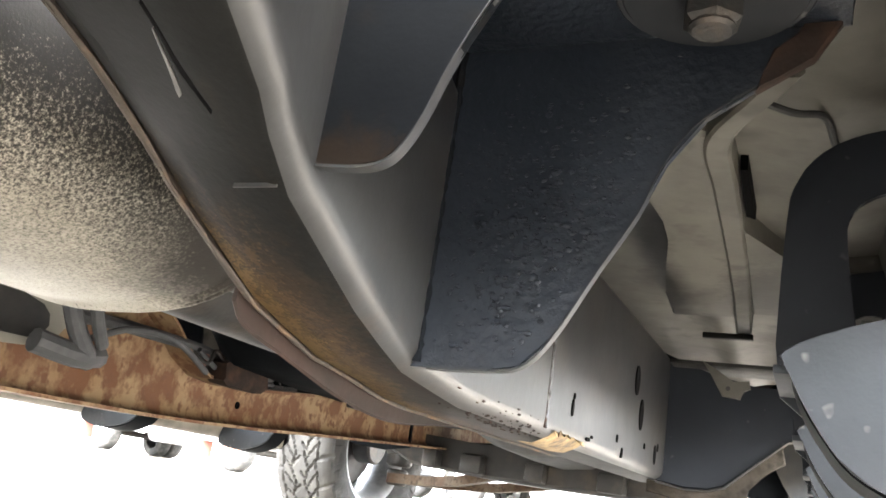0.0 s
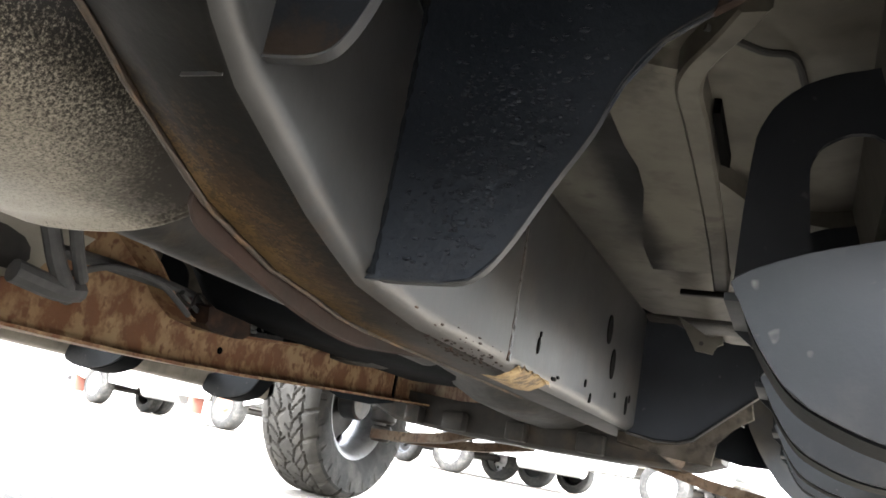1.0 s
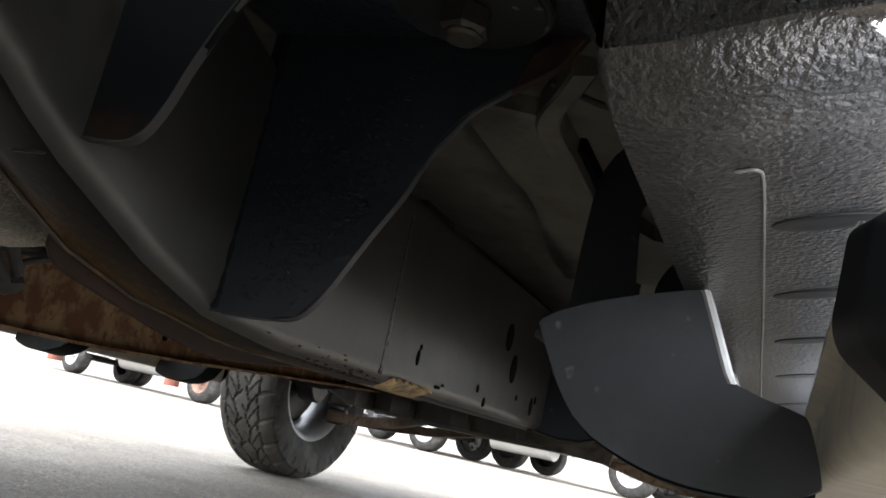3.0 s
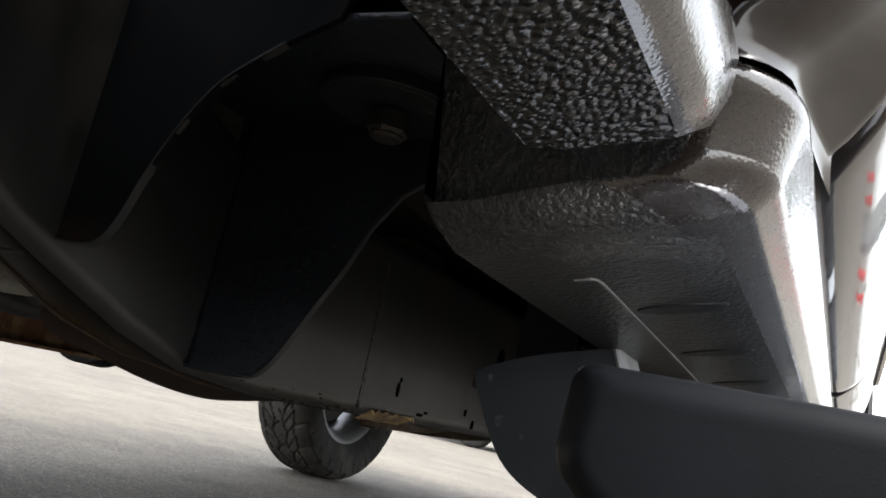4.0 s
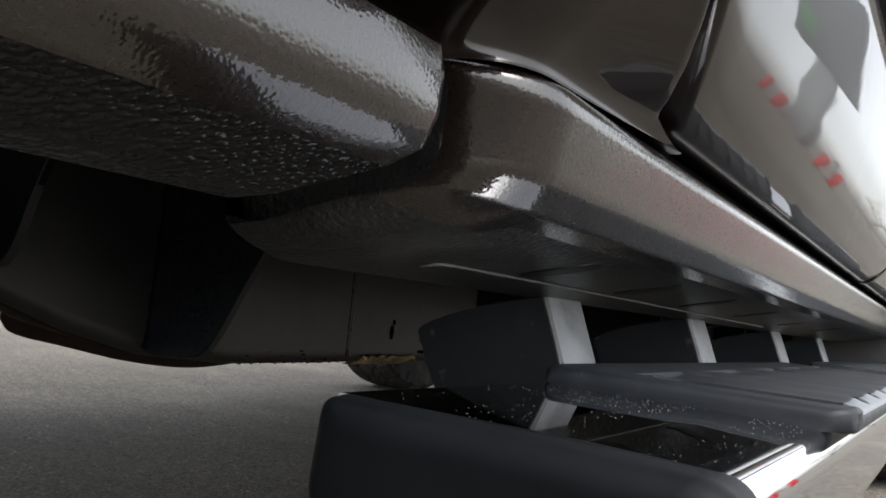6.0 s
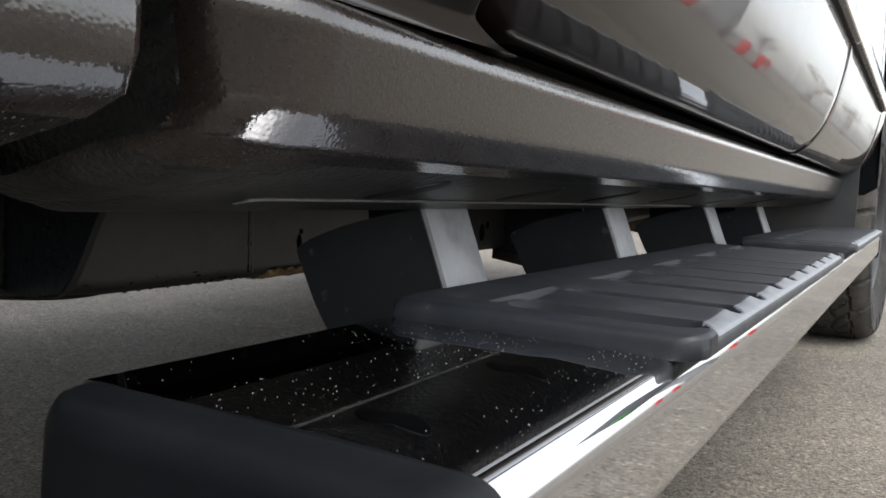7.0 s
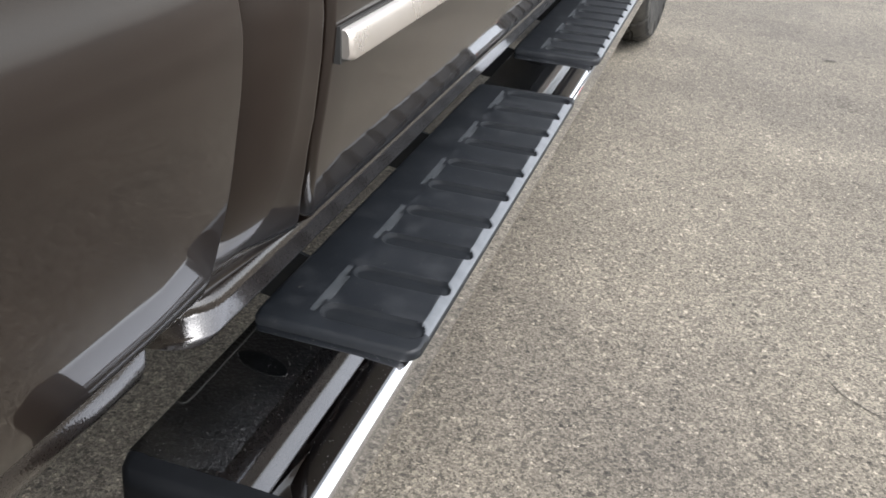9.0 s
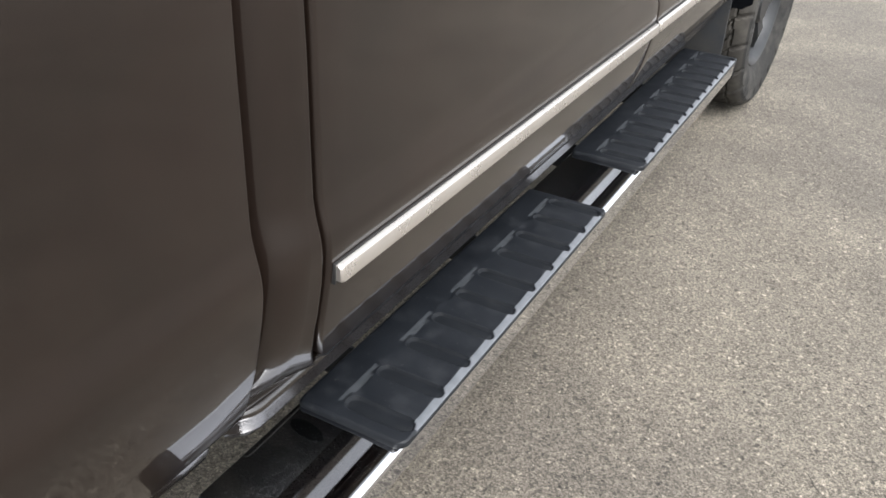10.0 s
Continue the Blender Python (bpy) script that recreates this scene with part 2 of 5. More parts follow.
WHITERIM = surface("white_rim", (0.30, 0.30, 0.305), (0.38, 0.38, 0.385), 8, 0.4, 0.5, 0.2)


def ground_material():
    m = surface("worn_asphalt", (0.0995, 0.0875, 0.0700), (0.133, 0.1185, 0.0950), 1.3, 0.8, 0.95, 0, 0.9, 230, stain=(0.081, 0.0715, 0.0595), stain_scale=0.9, stain_at=0.56, bump_dist=0.004)
    n, l = m.node_tree.nodes, m.node_tree.links
    b = n["Principled BSDF"]
    src = b.inputs["Base Color"].links[0].from_socket
    co = n.new("ShaderNodeTexCoord")
    for scale, lo, hi in ((285, 0.44, 1.64), (680, 0.64, 1.36)):
        v = n.new("ShaderNodeTexVoronoi")
        v.inputs["Scale"].default_value = scale
        l.new(co.outputs["Object"], v.inputs["Vector"])
        sep = n.new("ShaderNodeSeparateColor")
        l.new(v.outputs["Color"], sep.inputs["Color"])
        r = n.new("ShaderNodeMapRange")
        r.inputs["To Min"].default_value, r.inputs["To Max"].default_value = lo, hi
        l.new(sep.outputs["Red"], r.inputs["Value"])
        x = n.new("ShaderNodeMix")
        x.data_type, x.blend_type = "RGBA", "MULTIPLY"
        x.inputs["Factor"].default_value = 1.0
        l.new(src, x.inputs["A"])
        l.new(r.outputs["Result"], x.inputs["B"])
        src = x.outputs["Result"]
    # sparse dark and pale stones, and broad mottling
    for scale, stops in ((170, ((0.0, 0.30), (0.06, 1.0), (0.93, 1.0), (0.97, 1.75))), (95, ((0.0, 0.55), (0.05, 1.0), (0.95, 1.0), (1.0, 1.35))), (4.5, ((0.3, 0.88), (0.7, 1.12))), (28, ((0.3, 0.92), (0.7, 1.08)))):
        if scale > 50:
            v = n.new("ShaderNodeTexVoronoi")
            out = n.new("ShaderNodeSeparateColor")
            l.new(v.outputs["Color"], out.inputs["Color"])
            fac = out.outputs["Green"]
        else:
            v = n.new("ShaderNodeTexNoise")
            v.inputs["Detail"].default_value = 4
            fac = v.outputs["Fac"]
        v.inputs["Scale"].default_value = scale
        l.new(co.outputs["Object"], v.inputs["Vector"])
        ramp = n.new("ShaderNodeValToRGB")
        els = ramp.color_ramp.elements
        for at, val in stops[1:-1]:
            els.new(at)
        for e, (at, val) in zip(els, stops):
            e.position, e.color = at, (val / 2, val / 2, val / 2, 1)
        c = n.new("ShaderNodeVectorMath")
        c.operation = "SCALE"
        c.inputs["Scale"].default_value = 2.0
        l.new(fac, ramp.inputs["Fac"])
        l.new(ramp.outputs["Color"], c.inputs[0])
        x = n.new("ShaderNodeMix")
        x.data_type, x.blend_type = "RGBA", "MULTIPLY"
        x.inputs["Factor"].default_value = 1.0
        l.new(src, x.inputs["A"])
        l.new(c.outputs["Vector"], x.inputs["B"])
        src = x.outputs["Result"]
    l.new(src, b.inputs["Base Color"])
    return m


ASPHALT = ground_material()
CRACK = surface("crack_filling", (0.03, 0.028, 0.025), (0.06, 0.055, 0.048), 40, 0.9)


def add_patch(m, centre, stretch, colour, noises, soft=0.25):
    """A ragged patch of colour round one place; stretch gives its half-widths."""
    n, l = m.node_tree.nodes, m.node_tree.links
    b = n["Principled BSDF"]
    src = b.inputs["Base Color"].links[0].from_socket
    co = n.new("ShaderNodeTexCoord")
    mp = n.new("ShaderNodeMapping")
    mp.vector_type = "POINT"
    mp.inputs["Location"].default_value = [-c / w for c, w in zip(centre, stretch)]
    mp.inputs["Scale"].default_value = [1 / w for w in stretch]
    l.new(co.outputs["Object"], mp.inputs["Vector"])
    d = n.new("ShaderNodeVectorMath")
    d.operation = "LENGTH"
    l.new(mp.outputs["Vector"], d.inputs[0])
    total, mean = d.outputs["Value"], 0.0
    for scale, amount in noises:
        t = n.new("ShaderNodeTexNoise")
        t.inputs["Scale"].default_value = scale
        l.new(co.outputs["Object"], t.inputs["Vector"])
        k = n.new("ShaderNodeMath")
        k.operation = "MULTIPLY_ADD"
        k.inputs[1].default_value = amount
        l.new(t.outputs["Fac"], k.inputs[0])
        l.new(total, k.inputs[2])
        total = k.outputs["Value"]
        mean += amount / 2
    r = n.new("ShaderNodeMapRange")
    r.inputs["From Min"].default_value, r.inputs["From Max"].default_value = 1 + mean - soft, 1 + mean + soft
    r.inputs["To Min"].default_value, r.inputs["To Max"].default_value = 1.0, 0.0
    l.new(total, r.inputs["Value"])
    x = n.new("ShaderNodeMix")
    x.data_type = "RGBA"
    l.new(r.outputs["Result"], x.inputs["Factor"])
    l.new(src, x.inputs["A"])
    x.inputs["B"].default_value = (*colour, 1)
    l.new(x.outputs["Result"], b.inputs["Base Color"])


# muffler darker towards its top and seam, rust along the rail's inner lower edge
add_patch(MUFFLER, (0.29, 0.36, 0.575), (0.35, 0.55, 0.185), (0.030, 0.026, 0.020), ((7, 0.25), (400, 1.0), (900, 0.8)), 0.25)
add_patch(MUFFLER, (0.30, 0.34, 0.565), (0.35, 0.42, 0.150), (0.0046, 0.0043, 0.0039), ((10, 0.25), (400, 0.9), (900, 0.6)), 0.20)
add_patch(MUFFLER, (0.255, 0.545, 0.405), (0.075, 0.10, 0.045), (0.026, 0.022, 0.018), ((30, 0.6), (260, 1.0)), 0.4)
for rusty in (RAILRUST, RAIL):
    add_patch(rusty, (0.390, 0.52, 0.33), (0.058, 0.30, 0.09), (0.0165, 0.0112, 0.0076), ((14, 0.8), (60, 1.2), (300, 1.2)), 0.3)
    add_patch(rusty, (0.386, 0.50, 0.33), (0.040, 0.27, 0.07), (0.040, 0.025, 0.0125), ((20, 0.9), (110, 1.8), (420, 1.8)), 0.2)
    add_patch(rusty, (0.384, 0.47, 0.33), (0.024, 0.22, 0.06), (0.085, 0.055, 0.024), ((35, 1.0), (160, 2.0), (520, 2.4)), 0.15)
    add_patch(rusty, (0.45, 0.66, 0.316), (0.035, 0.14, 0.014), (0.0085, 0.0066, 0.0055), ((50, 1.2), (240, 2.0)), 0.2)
    # darker grey patch on the underside towards the rear
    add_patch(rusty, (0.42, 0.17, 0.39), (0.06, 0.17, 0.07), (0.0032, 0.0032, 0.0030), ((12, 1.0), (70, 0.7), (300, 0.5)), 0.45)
# recess shade painted dark on the raised floor, then grime at its pressings
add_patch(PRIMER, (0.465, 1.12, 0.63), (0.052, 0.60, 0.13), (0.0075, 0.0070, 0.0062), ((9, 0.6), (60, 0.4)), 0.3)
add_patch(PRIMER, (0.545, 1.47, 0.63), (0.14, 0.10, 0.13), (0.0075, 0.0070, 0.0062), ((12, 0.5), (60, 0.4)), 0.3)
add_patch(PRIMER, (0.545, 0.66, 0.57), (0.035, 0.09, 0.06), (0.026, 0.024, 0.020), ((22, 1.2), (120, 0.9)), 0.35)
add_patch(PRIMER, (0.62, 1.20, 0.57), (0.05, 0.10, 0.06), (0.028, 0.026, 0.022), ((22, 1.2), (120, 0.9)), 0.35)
add_patch(UNDER, (0.495, 0.31, 0.388), (0.034, 0.02, 0.016), (0.0070, 0.0048, 0.0034), ((70, 1.2), (240, 1.6), (700, 1.2)), 0.35)


# ---- mesh helpers ----
def finish(name, bm, material, sharp=35):
    bmesh.ops.recalc_face_normals(bm, faces=bm.faces)
    me = bpy.data.meshes.new(name)
    bm.to_mesh(me)
    bm.free()
    for p in me.polygons:
        p.use_smooth = True
    me.set_sharp_from_angle(angle=radians(sharp))
    me.materials.append(material)
    return new(name, me)


def part(name, bm, material, parent, label="", sharp=35):
    ob = finish(name, bm, material, sharp)
    ob.parent = parent
    return tagged(ob, label)


def thing(name, label, category, group="", at=(0, 0, 0)):
    ob = new(name)
    ob.location = at
    ob.empty_display_size = 0.2
    return tagged(ob, label, category, group)


def loft(bm, rows, ring=True, caps=True):
    vs = [[bm.verts.new(p) for p in row] for row in rows]
    n = len(rows[0])
    for a, b in zip(vs, vs[1:]):
        for i in range(n if ring else n - 1):
            j = (i + 1) % n
            bm.faces.new((a[i], a[j], b[j], b[i]))
    if caps and ring:
        bm.faces.new(vs[0][::-1])
        bm.faces.new(vs[-1])
    return vs


def box(bm, x0, x1, y0, y1, z0, z1, bevel=0.004):
    m = Matrix.Translation(((x0 + x1) / 2, (y0 + y1) / 2, (z0 + z1) / 2)) @ Matrix.Diagonal((x1 - x0, y1 - y0, z1 - z0, 1))
    vs = bmesh.ops.create_cube(bm, size=1, matrix=m)["verts"]
    if bevel:
        es = list({e for v in vs for e in v.link_edges})
        bmesh.ops.bevel(bm, geom=es, offset=bevel, segments=2, affect="EDGES", profile=0.5)


def plate(bm, pts, axis, a, b, bevel=0.0015):
    """A plate cut to the outline pts, between a and b along axis x, y or z."""
    put = {"x": lambda u, v, w: (w, u, v), "y": lambda u, v, w: (u, w, v), "z": lambda u, v, w: (u, v, w)}[axis]
    vs = loft(bm, [[put(u, v, w) for u, v in pts] for w in (a, b)])
    if bevel:
        es = [e for row in vs for e in {e for v in row for e in v.link_edges} if all(v in row for v in e.verts)]
        bmesh.ops.bevel(bm, geom=es, offset=bevel, segments=1, affect="EDGES")


def curve_pts(pts, n=8):
    """A smooth line through pts."""
    out, p = [], [Vector(q) for q in pts]
    for i in range(len(p) - 1):
        a, b, c, d = p[max(i - 1, 0)], p[i], p[i + 1], p[min(i + 2, len(p) - 1)]
        for k in range(n):
            t = k / n
            out.append(0.5 * (2 * b + (c - a) * t + (2 * a - 5 * b + 4 * c - d) * t * t + (3 * b - a - 3 * c + d) * t ** 3))
    return out + [p[-1]]


def pipe(bm, pts, r, sides=12, n=6):
    line = curve_pts(pts, n)
    rows = []
    for i, p in enumerate(line):
        d = (line[min(i + 1, len(line) - 1)] - line[max(i - 1, 0)]).normalized()
        u = d.orthogonal().normalized() if i == 0 else (u - d * u.dot(d)).normalized()
        v = d.cross(u)
        rows.append([p + r * (math.cos(a) * u + math.sin(a) * v) for a in (2 * math.pi * k / sides for k in range(sides))])
    loft(bm, rows)


def disc(bm, centre, axis, r, thick, sides=24, bevel=0.002):
    d = Vector(axis).normalized()
    u = d.orthogonal().normalized()
    v = d.cross(u)
    c = Vector(centre)
    rows = [[c + d * h + q * (math.cos(a) * u + math.sin(a) * v) for a in (2 * math.pi * k / sides for k in range(sides))]
            for h, q in ((0, r - bevel), (bevel, r), (thick - bevel, r), (thick, r - bevel))]
    loft(bm, rows)


def mirrored(pts, side):
    return [(side * p[0], *p[1:]) for p in pts]


# ---- ground ----
bm = bmesh.new()
S = [-2500, -400, -80, -20, -6, -2, 0, 1, 2, 4, 8, 20, 80, 400, 2500]
loft(bm, [[(x, y, 0) for x in S] for y in S], ring=False)
ground = tagged(finish("ground", bm, ASPHALT), "worn tan-grey asphalt of a parking lot, rough with pebbles", "asphalt", kind="structure")


# ---- the truck ----
truck = thing("pickup_truck", "dark brown-black pickup truck with chrome running boards on asphalt", "pickup truck")


# frame
def rail_floor(y):
    """Height of the rail's lower edge along the truck."""
    k = [(-1.5, 0.50), (-0.3, 0.50), (0.05, 0.455), (0.2, 0.402), (0.31, 0.371), (0.40, 0.339), (0.48, 0.320), (0.58, 0.312), (0.7, 0.313), (1.6, 0.320), (2.3, 0.36), (3.2, 0.42), (4.2, 0.44)]
    for (a, za), (b, zb) in zip(k, k[1:]):
        if y <= b:
            return za + (zb - za) * (y - a) / (b - a)
    return k[-1][1]


def rail_under(x, y):
    """Height of the rail's underside, which climbs towards its inner edge at the kick-up."""
    k = [(-0.3, 0.036), (0.2, 0.036), (0.25, 0.032), (0.296, 0.022), (0.322, 0.015), (0.35, 0.012), (0.38, 0.008), (0.41, 0.005), (0.52, 0.005), (0.62, 0.0), (5.0, 0.0)]
    up = 0.0
    for (a, za), (b, zb) in zip(k, k[1:]):
        if a <= y <= b:
            up = za + (zb - za) * (y - a) / (b - a)
    return rail_floor(y) + up * max(0.0, min(1.0, (0.452 - x) / 0.06))


def rail_wide(y):
    """Outer side of the rail, which flares out towards the rear."""
    k = [(-1.5, 0.535), (0.10, 0.535), (0.20, 0.522), (0.245, 0.508), (0.27, 0.497), (0.31, 0.4830), (0.35, 0.4790), (0.40, 0.4745), (0.45, 0.469), (0.50, 0.466), (5.0, 0.466)]
    for (a, xa), (b, xb) in zip(k, k[1:]):
        if y <= b:
            return xa + (xb - xa) * (y - a) / (b - a)


def stations(a, b, step):
    """Places along the rail, with its bends among them."""
    n = int((b - a) / step)
    return sorted({round(a + (b - a) * i / n, 4) for i in range(n + 1)} | {y for y in (0.05, 0.2, 0.31, 0.40, 0.48, 0.58, 0.7) if a < y < b})


def rail(side, material, label):
    bm = bmesh.new()
    ys = [-1.5, -0.8, -0.3, -0.1, 0.05, 0.10, 0.15, 0.2, 0.225, 0.245, 0.27, 0.29, 0.31, 0.33, 0.355, 0.38, 0.40, 0.44, 0.48, 0.53, 0.58, 0.64, 0.7, 0.9, 1.2, 1.6, 1.9, 2.3, 2.8, 3.2, 4.2]
    rows = []
    for y in ys:
        z, h = rail_floor(y), 0.20 if y > 0.3 else 0.20 - 0.10 * min(1, (0.3 - y) / 1.5)
        h = min(h, 0.612 - z) if y < 0.1 else h
        x0, x1, r = 0.392, rail_wide(y), 0.016
        prof = [(x0, rail_under(x0, y) + 0.004), (x0 + 0.003, rail_under(x0, y)), (0.42, rail_under(0.42, y))]
        prof += [(x1 - r + r * math.sin(a), z + r - r * math.cos(a)) for a in (math.pi / 2 * k / 5 for k in range(6))]
        prof += [(x1 - r + r * math.cos(a), z + h - r + r * math.sin(a)) for a in (math.pi / 2 * k / 5 for k in range(6))]
        prof += [(x0, z + h)]
        rows.append([(side * px, y, pz) for px, pz in prof])
    loft(bm, rows)
    ob = part("frame_rail", bm, material, truck, label, 50)
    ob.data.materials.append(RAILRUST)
    # faces that point down take a darker wax than the sides
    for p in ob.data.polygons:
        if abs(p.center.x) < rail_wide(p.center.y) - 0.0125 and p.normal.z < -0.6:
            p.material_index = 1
    return ob


rail_r = rail(1, RAIL, "grey waxed steel frame rail with rust along its lower edge")


def channel_rail():
    """The far rail: a channel, open inwards, that deepens towards the rear."""
    bm = bmesh.new()
    rows = []
    for y, z, h in ((-1.0, 0.40, 0.16), (0.2, 0.33, 0.24), (0.7, 0.303, 0.26), (1.0, 0.303, 0.25), (1.16, 0.305, 0.215), (1.24, 0.307, 0.165), (1.30, 0.309, 0.115), (1.36, 0.311, 0.085), (1.44, 0.315, 0.074), (1.55, 0.320, 0.076), (1.7, 0.33, 0.082), (1.9, 0.342, 0.09), (2.3, 0.365, 0.105), (2.8, 0.395, 0.115), (3.4, 0.43, 0.12), (4.0, 0.44, 0.12)):
        prof = [(-0.40, z), (-0.466, z), (-0.474, z + 0.006), (-0.477, z + 0.014), (-0.477, z + h - 0.012), (-0.47, z + h), (-0.41, z + h), (-0.41, z + h + 0.006), (-0.475, z + h + 0.007), (-0.485, z + h - 0.005), (-0.485, z + 0.006), (-0.475, z - 0.006), (-0.40, z - 0.006)]
        rows.append([(x, y, q) for x, q in prof])
    loft(bm, rows)
    return part("frame_rail", bm, LEFTRAIL, truck, "heavily rusted tan steel frame rail")


rail_l = channel_rail()

# rust scab, weld seam, underside skin and drain holes on the near rail
bm = bmesh.new()
rows = []
for y in stations(-0.2, 1.05, 0.013):
    z = rail_under(0.39, y) - 0.003
    w = 0.3925 + 0.0012 * noise.noise((y * 60, 1.5, 0)) + 0.002 * noise.noise((y * 200, 4.5, 0))
    rows.append([(0.389, y, z + 0.014), (0.3885, y, z + 0.002), (0.391, y, z + 0.0012), (w - 0.001, y, z + 0.0016), (w, y, z + 0.0028)])
loft(bm, rows, ring=False)
part("rust_edge", bm, EDGERUST, rail_r, "flaking orange-brown rust along the lower edge")
# inner plate that hangs a little below the rail
bm = bmesh.new()
low = curve_pts([(0.396, 0.3400, 0), (0.404, 0.3310, 0), (0.421, 0.3255, 0), (0.445, 0.3210, 0), (0.480, 0.3140, 0), (0.52, 0.3065, 0), (0.57, 0.3005, 0), (0.615, 0.2990, 0), (0.66, 0.3025, 0), (0.71, 0.3080, 0), (0.76, 0.3130, 0), (0.82, 0.3170, 0), (0.90, 0.3200, 0)], 5)
loft(bm, [[(0.3835, p.x, p.y + 0.0015), (0.3850, p.x, p.y), (0.3868, p.x, p.y + 0.0015), (0.3868, p.x, p.y + 0.06), (0.3835, p.x, p.y + 0.06)] for p in low])
part("inner_plate", bm, BROWNPLATE, rail_r, "dull red-brown plate inside the rail")
bm = bmesh.new()
rows = []
for i in range(17):
    u = i / 16
    y = 0.79 + 0.11 * u
    w = -0.009 + 0.009 * math.sin(math.pi * min(1, u * 0.6 + 0.25)) * (1 if u < 0.9 else 0.5)
    z = rail_floor(y)
    e = 0.002 * noise.noise((y * 90, 0, 3))
    w += 0.008 * noise.noise((y * 90, 2, 3)) - 0.003
    rows.append([(0.43, y, z - 0.004), (0.446, y, z - 0.004 + e), (0.460, y, z + 0.003), (0.4665, y, z + 0.009), (0.4685, y, z + 0.012 + w)])
loft(bm, rows, ring=False)
part("rust_patch", bm, RUST, rail_r, "bright orange flaking rust patch")
for dy, mat in ((0.0, DARKRUST), (0.005, RAIL)):
    bm = bmesh.new()
    rows = []
    for i in range(49):
        z = 0.322 + 0.165 * i / 48
        q = 0.0012 + 0.0011 * noise.noise((z * 260, dy * 900, 2)) + 0.0006 * noise.noise((z * 700, dy * 900, 5))
        yc = 0.7585 + dy - 0.03 * (z - 0.33) + 0.0016 * noise.noise((z * 120, dy * 900, 8))
        rows.append([(0.4655 + max(q, 0.0004) * math.cos(t), yc + max(q, 0.0004) * math.sin(t), z) for t in (2 * math.pi * k / 7 for k in range(7))])
    loft(bm, rows)
    part("weld_seam", bm, mat, rail_r, "dirty lumpy weld seam")
# torn slit with a worn lip, and a thin plate edge on the rail's underside
bm = bmesh.new()
loft(bm, [[(x - w, y, rail_floor(y) - 0.0004), (x, y - w * 0.5, rail_floor(y) - 0.0010), (x + w, y, rail_floor(y) - 0.0004), (x, y + w * 0.5, rail_floor(y) + 0.001)] for x, y, w in ((0.4755, 0.199, 0.0002), (0.4735, 0.212, 0.0005), (0.4708, 0.224, 0.0010), (0.4695, 0.232, 0.0015), (0.4690, 0.238, 0.0014), (0.4685, 0.243, 0.0003), (0.4680, 0.254, 0.0002))])
slit = part("slit", bm, HOLE, rail_r, "narrow torn slit with a bright lip")
bm = bmesh.new()
loft(bm, [[(x - w, y, rail_floor(y) - 0.0006), (x, y - w, rail_floor(y) - 0.0016), (x + w, y, rail_floor(y) - 0.0006), (x, y + w, rail_floor(y) + 0.0006)] for x, y, w in ((0.4728, 0.210, 0.0002), (0.4695, 0.219, 0.0005), (0.4666, 0.227, 0.0006), (0.4640, 0.234, 0.0008), (0.4612, 0.2405, 0.0011), (0.4600, 0.2435, 0.0004))])
part("slit_lip", bm, DIMSEAM, slit)
bm = bmesh.new()
loft(bm, [[(x, 0.3000 - e, rail_floor(0.30) - 0.0012), (x, 0.3006, rail_floor(0.30) - 0.0012), (x, 0.3006, rail_floor(0.30) + 0.001), (x, 0.3000, rail_floor(0.30) + 0.001)] for x, e in ((0.4480, 0.0005), (0.455, 0.0004), (0.463, 0.0001), (0.4720, 0.0))])
part("plate_edge", bm, WEBEDGE, rail_r, "thin bright edge of a lapped plate")
random.seed(21)
bm = bmesh.new()
for i in range(90):
    y = random.gauss(0.68, 0.05)
    x = random.uniform(0.438, 0.466)
    z = rail_floor(y) + (0.016 - math.sqrt(max(0.016 ** 2 - max(0, x - 0.450) ** 2, 0)) if x > 0.450 else 0)
    bmesh.ops.create_icosphere(bm, subdivisions=1, radius=random.uniform(0.0006, 0.002), matrix=Matrix.Translation((x, y, z)) @ Matrix.Diagonal((1, random.uniform(1, 2.5), 0.6, 1)))
tagged(part("rust_scale", bm, DARKRUST, rail_r, "loose crumbs of rust and wax"), kind="stuff")
for y, z, a, b in ((1.147, 0.432, 0.014, 0.020), (1.190, 0.392, 0.013, 0.021), (0.843, 0.352, 0.0032, 0.0085), (0.846, 0.364, 0.002, 0.003), (0.914, 0.3285, 0.008, 0.0022), (0.930, 0.3325, 0.004, 0.0018), (1.054, 0.345, 0.0036, 0.0048), (1.087, 0.331, 0.004, 0.0062), (1.230, 0.354, 0.0035, 0.004), (1.315, 0.350, 0.008, 0.014), (1.335, 0.362, 0.004, 0.006)):
    bm = bmesh.new()
    plate(bm, [(y + a * math.cos(t), z + b * math.sin(t)) for t in (2 * math.pi * k / 16 for k in range(16))], "x", 0.4645, 0.4675, 0)
    part("drain_hole", bm, HOLE, rail_r, "black oval hole in the rail")
bm = bmesh.new()
disc(bm, (-0.4775, 1.55, 0.362), (1, 0, 0), 0.008, 0.003, 12, 0.0005)
part("drain_hole", bm, HOLE, rail_l)


